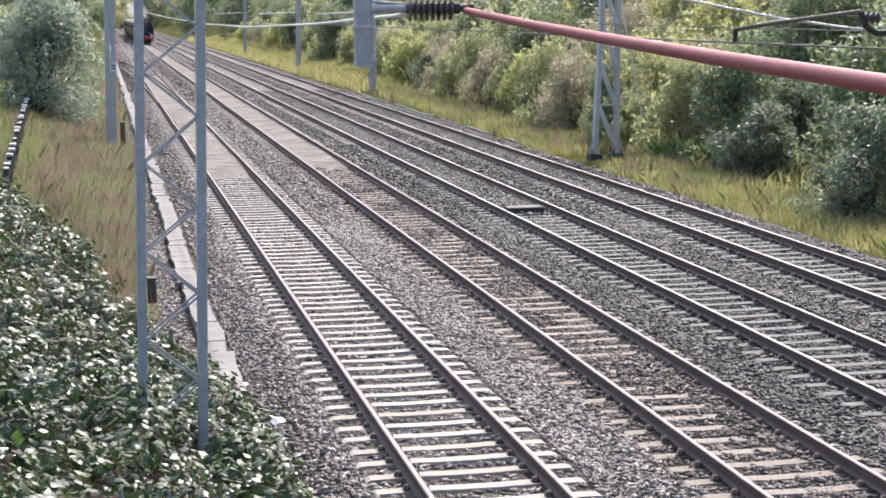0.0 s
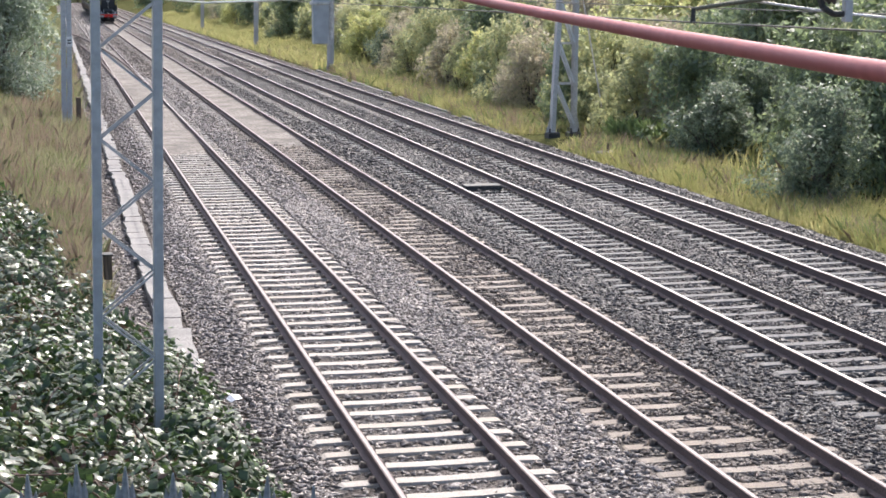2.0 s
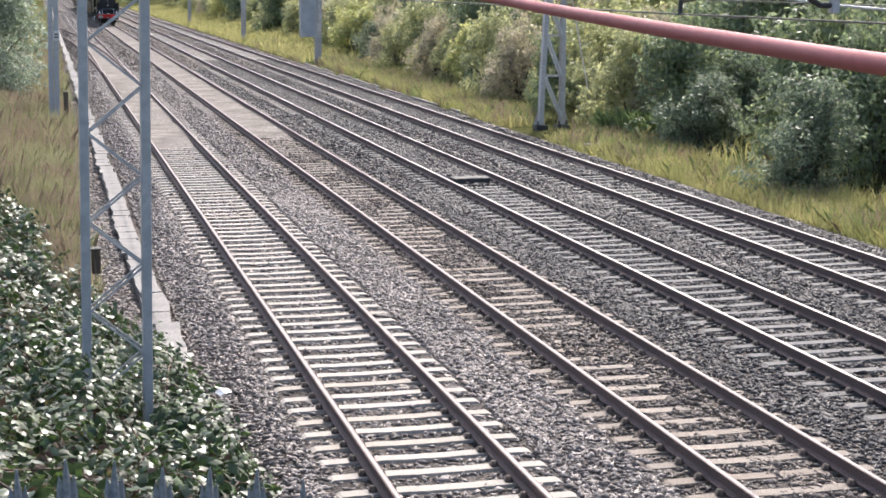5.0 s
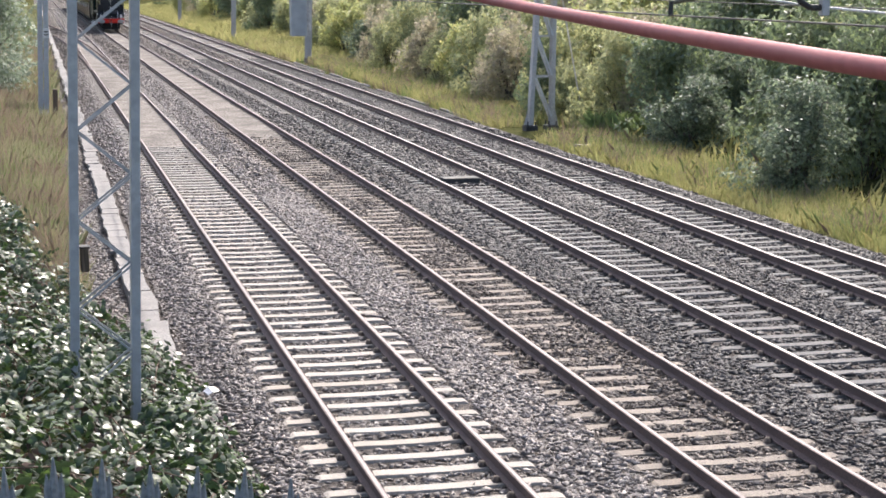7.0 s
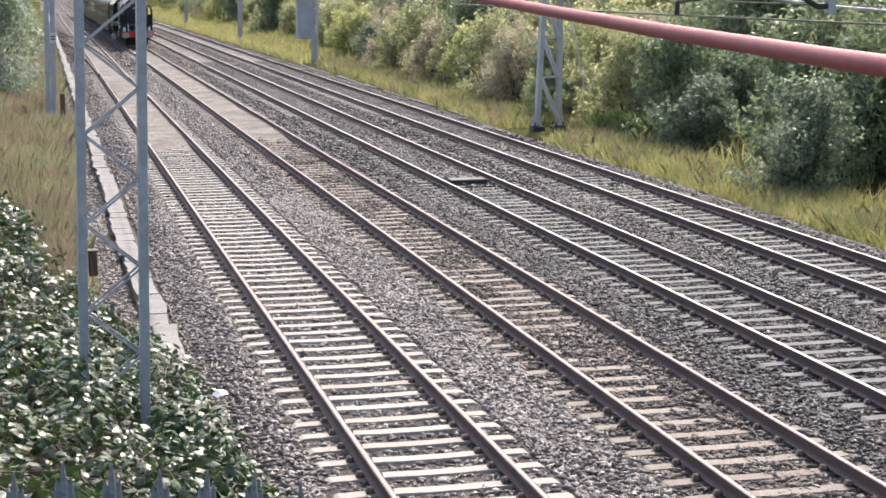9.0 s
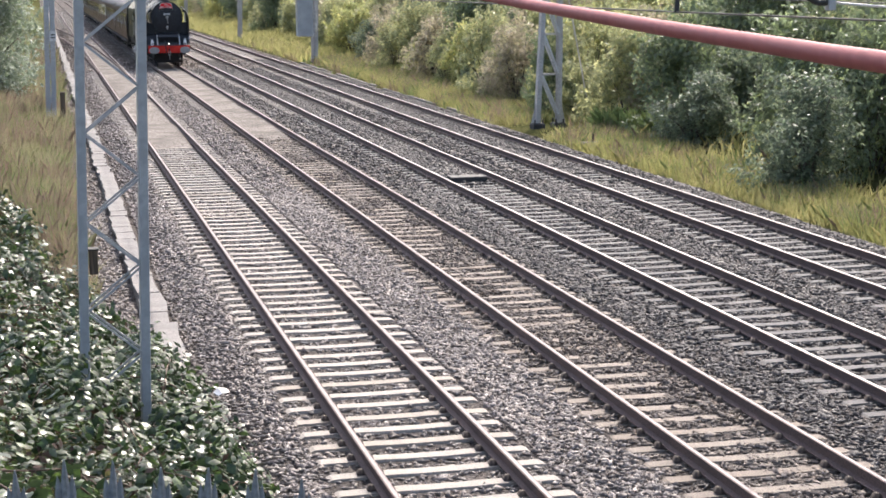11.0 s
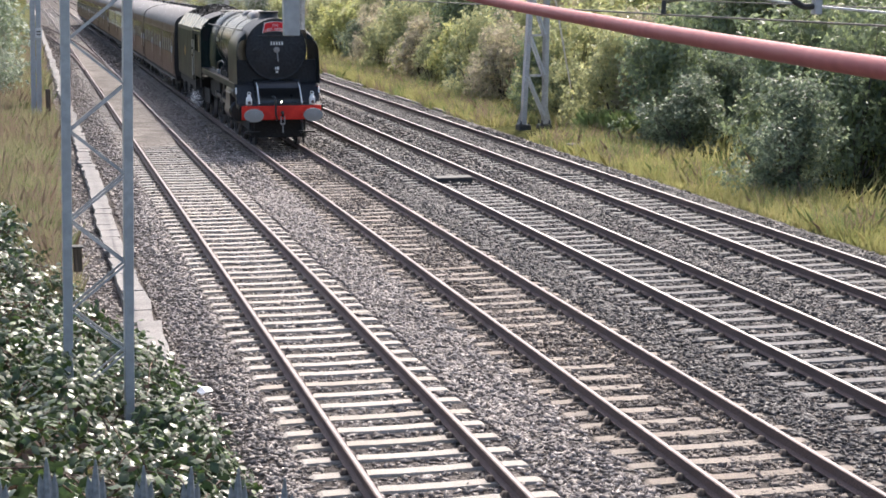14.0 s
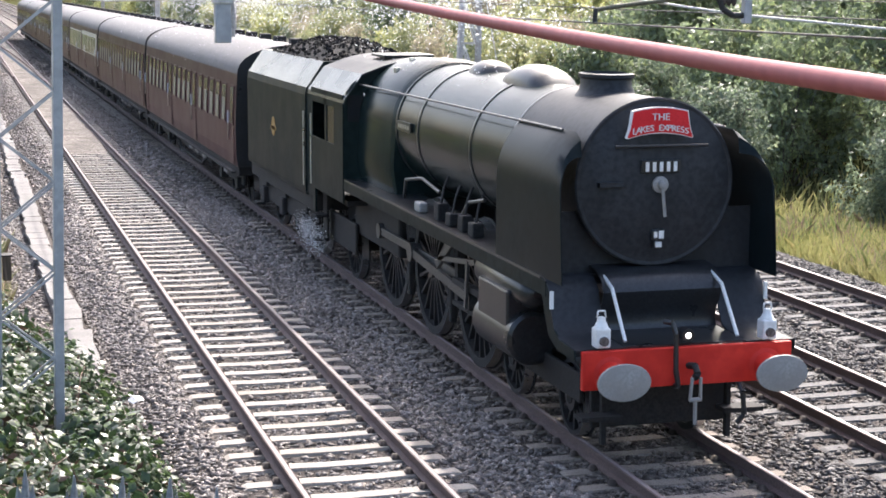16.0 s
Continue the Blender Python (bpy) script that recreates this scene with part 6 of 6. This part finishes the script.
def make_coach(label, windows, cream=False, seed=0):
    t = thing("railway_coach", label, "railway coach", group="coaches of the train")
    bm = bmesh.new()
    vs = loft(bm, [coach_section(y) for y in (0.0, LEN / 2, LEN)], smooth=False)
    finish(bm)
    for f in bm.faces:
        c = f.calc_center_median()
        f.material_index = 1 if c.z > 3.21 and abs(f.normal.y) < 0.5 else (2 if abs(f.normal.y) > 0.5 else 0)
        f.smooth = c.z > 3.21 and abs(f.normal.y) < 0.5
    part("body", bm, [M["maroon"], M["roof"], M["black"]], t)
    bm = bmesh.new()
    box(bm, -1.3, 1.3, 0.1, LEN - 0.1, 0.82, 1.03)
    box(bm, -1.05, 1.05, 6.5, 13.0, 0.45, 0.85, 0.04)
    for s in (-1, 1):
        bar(bm, (s * 1.15, 5.8, 0.85), (s * 1.15, 7.5, 0.4), 0.06, 0.06)
        bar(bm, (s * 1.15, 7.5, 0.4), (s * 1.15, 12.0, 0.4), 0.06, 0.06)
        bar(bm, (s * 1.15, 12.0, 0.4), (s * 1.15, 13.8, 0.85), 0.06, 0.06)
    part("underframe", bm, M["under"], t)
    for s in (-1, 1):
        bm = bmesh.new()
        box(bm, s * 1.40 - 0.05, s * 1.40 + 0.05, 0.3, LEN - 0.3, 0.86, 0.90)
        part("footboard", bm, M["under"], t)
        for y in (1.1, 4.9, 6.3, 7.6):
            bm = bmesh.new()
            box(bm, s * 1.42 - 0.02, s * 1.42 + 0.02, y, y + 0.55, 0.78, 0.84)
            part("step_edge", bm, M["trough"], t, "whitened step edge")
        for i, (y, w) in enumerate(windows):
            mat = "glass"
            wn_ = thing("window", "", "")
            wn_.parent = t
            tilt = 2.6
            wn_.matrix_basis = pose(s * 1.384, y, 2.45, 0, -s * tilt, 0)
            bm = bmesh.new()
            box(bm, -0.012, 0.012, -w / 2 - 0.05, w / 2 + 0.05, -0.47, 0.47, 0.006)
            part("window_frame", bm, M["cream"] if cream else M["maroon"], wn_)
            bm = bmesh.new()
            box(bm, s * 0.014 - 0.004, s * 0.014 + 0.004, -w / 2, w / 2, -0.42, 0.42)
            part("pane", bm, M["glass"], wn_)
            if w > 0.5 and not cream:
                # beige sheet over the lower pane, a bright reflection put in as colour
                bm = bmesh.new()
                box(bm, s * 0.021 - 0.002, s * 0.021 + 0.002, -w * 0.36, w * 0.40, -0.42, 0.12)
                part("curtain", bm, M["beige_reflection"], wn_, "beige reflection painted on the lower pane")
        if cream:
            bm = bmesh.new()
            box(bm, s * 1.377 - 0.008, s * 1.377 + 0.008, 0.4, LEN * 0.48, 1.95, 3.0)
            part("cream_panel", bm, M["cream"], t, "cream-painted window panel")
        for y in (0.55, 7.2, 12.6, LEN - 0.55):
            bm = bmesh.new()
            box(bm, s * 1.40 - 0.006, s * 1.40 + 0.006, y - 0.32, y + 0.32, 1.08, 1.93, 0.004)
            part("door_panel", bm, M["maroon"], t)
            bm = bmesh.new()
            tube(bm, (s * 1.43, y + 0.38, 1.6), (s * 1.43, y + 0.38, 2.3), 0.015, n=6)
            part("door_handrail", bm, M["bright"], t)
    for k in range(9):
        bm = bmesh.new()
        y = 1.3 + k * 2.15
        box(bm, -0.14, 0.14, y - 0.2, y + 0.2, 3.78, 3.95, 0.03)
        o = part("roof_ventilator", bm, M["under"], t)
        o.location.x = 0.3
        o.location.z = 0.03
    for y, sgn in ((-0.27, 1), (LEN, 1)):
        bm = bmesh.new()
        box(bm, -0.55, 0.55, y, y + 0.27, 1.0, 3.35, 0.06)
        part("gangway", bm, M["black"], t)
    for s in (-1, 1):
        for y in (-0.25, LEN + 0.25):
            bm = bmesh.new()
            tube(bm, (s * 0.86, y - 0.25 if y < 0 else y - 0.25, 1.05), (s * 0.86, y + 0.25, 1.05), 0.1)
            part("buffer", bm, M["under"], t)
    for yb in (2.9, LEN - 2.9):
        for s in (-1, 1):
            bm = bmesh.new()
            box(bm, s * 1.0 - 0.05, s * 1.0 + 0.05, yb - 1.8, yb + 1.8, 0.45, 0.75, 0.04)
            for dy in (-1.3, 1.3):
                box(bm, s * 1.05 - 0.1, s * 1.05 + 0.1, yb + dy - 0.17, yb + dy + 0.17, 0.35, 0.62, 0.03)
            part("bogie_frame", bm, M["under"], t)
        for dy in (-1.3, 1.3):
            wheelset("wheelset", yb + dy, 0.457, t)
    return t


few = [(0.55, 0.45)] + [(1.75 + 1.05 * k, 0.56) for k in range(5)] + [(7.2, 0.45)] + [(8.3 + 1.05 * k, 0.56) for k in range(4)] + [(12.6, 0.45)] + [(13.8 + 1.05 * k, 0.56) for k in range(5)] + [(LEN - 0.55, 0.45)]
coaches = [make_coach("maroon corridor coach behind the engine, beige reflections painted on its windows", few)]


def copy_coach(src, label):
    before = {o: o for o in (src, *src.children_recursive)}
    c = copy_thing(src, Matrix.Identity(4))
    c["label"] = label
    for old, radius, y in list(WHEELS):
        if old.parent == src:
            for o in c.children:
                if o.data == old.data and abs(o.matrix_basis.translation.y - y) < 0.01:
                    WHEELS.append((o, radius, y))
    return c


coaches.append(copy_coach(coaches[0], "maroon corridor coach with grey roof in the train"))
coaches.append(make_coach("maroon coach with a cream window panel", [(1.3 + 0.95 * k, 0.7) for k in range(9)] + [(11.0 + 1.2 * k, 0.8) for k in range(7)], cream=True))
for k in range(4):
    coaches.append(copy_coach(coaches[0], "maroon corridor coach farther back in the train"))


# ---- steam ----
M["steam"] = material("white_steam", (0.80, 0.80, 0.81), (0.86, 0.86, 0.87), 0.9, scale=1, fine=5, bump=0, grain=0, spec=0.0, through_light=0.5)


def steam_cloud(name, label, centres, n, size, seed):
    """Tiny droplets, thick in the middle of each puff and thin at its edge."""
    g = np.random.default_rng(seed)
    t = thing(name, label, "steam")
    c = np.array(centres)
    k = g.choice(len(c), n, p=c[:, 3] ** 3 / (c[:, 3] ** 3).sum())
    pos = c[k, :3] + g.normal(0, 0.42, (n, 3)) * c[k, 3:4] * np.array([1, 1.3, 1])
    a = g.normal(0, 1, (n, 3, 3)) * size
    v = (pos[:, None, :] + a).reshape(-1, 3)
    tagged(raw_mesh("droplet_cloud", v, np.arange(3 * n).reshape(n, 3), M["steam"], t), kind="stuff")
    return t


g = np.random.default_rng(21)
trail = []
for k in range(26):
    u = k / 25
    trail.append((0.2 * g.normal() - 0.9 * u, 4.2 + 34 * u ** 1.2, 4.55 + 1.4 * u ** 0.6 + 0.2 * g.normal(), 0.55 + 1.3 * u ** 0.8))
plume = steam_cloud("exhaust_steam", "thin white exhaust steam trailing above the train", trail, 60000, 0.013, 3)
leak = steam_cloud("leaking_steam", "small white steam leak beside the tender wheels", [(-1.25, 14.0 + 0.35 * k, 0.5 + 0.05 * k, 0.28) for k in range(5)], 2600, 0.009, 4)


# ---- what moves ----


def front(t):
    """Where the engine's buffer beam is along the line, at t seconds."""
    s = 16.0 - t
    return 17.3 + 18.3 * s - 0.055 * s * s


def motions():
    """The train runs towards the camera; its wheels roll and its rods swing with them."""
    steps = [k / 2 for k in range(33)]
    for ob, back in [(loco, 0.0), (tender, 15.0), (plume, 0.0), (leak, 0.0)] + [(c, 23.0 + PITCH_COACH * k) for k, c in enumerate(coaches)]:
        walk(ob, [(t, pose(TRACKS[1], front(t) + back, 0)) for t in steps])
    quick = [k / 30 for k in range(481)]
    travel = [front(16.0) - front(t) for t in quick]
    for wheel, r, y in WHEELS:
        walk(wheel, [(t, pose(0, y, r, math.degrees(d / r) - 360 * math.floor(d / r / math.tau))) for t, d in zip(quick, travel)])
    for rod, what, side in RODS:
        rows = []
        for t, d in zip(quick, travel):
            a = d / 1.03 + (0.0 if side < 0 else math.pi / 2) + 0.6
            y, z = 0.34 * math.cos(a), 1.03 + 0.34 * math.sin(a)
            if what == "coupling":
                rows.append((t, pose(0, 7.8 + y, z)))
            else:
                rows.append((t, pose(0, 7.8 + y, z, math.degrees(math.asin((z - 1.03) / 3.2)))))
        walk(rod, rows)


motions()
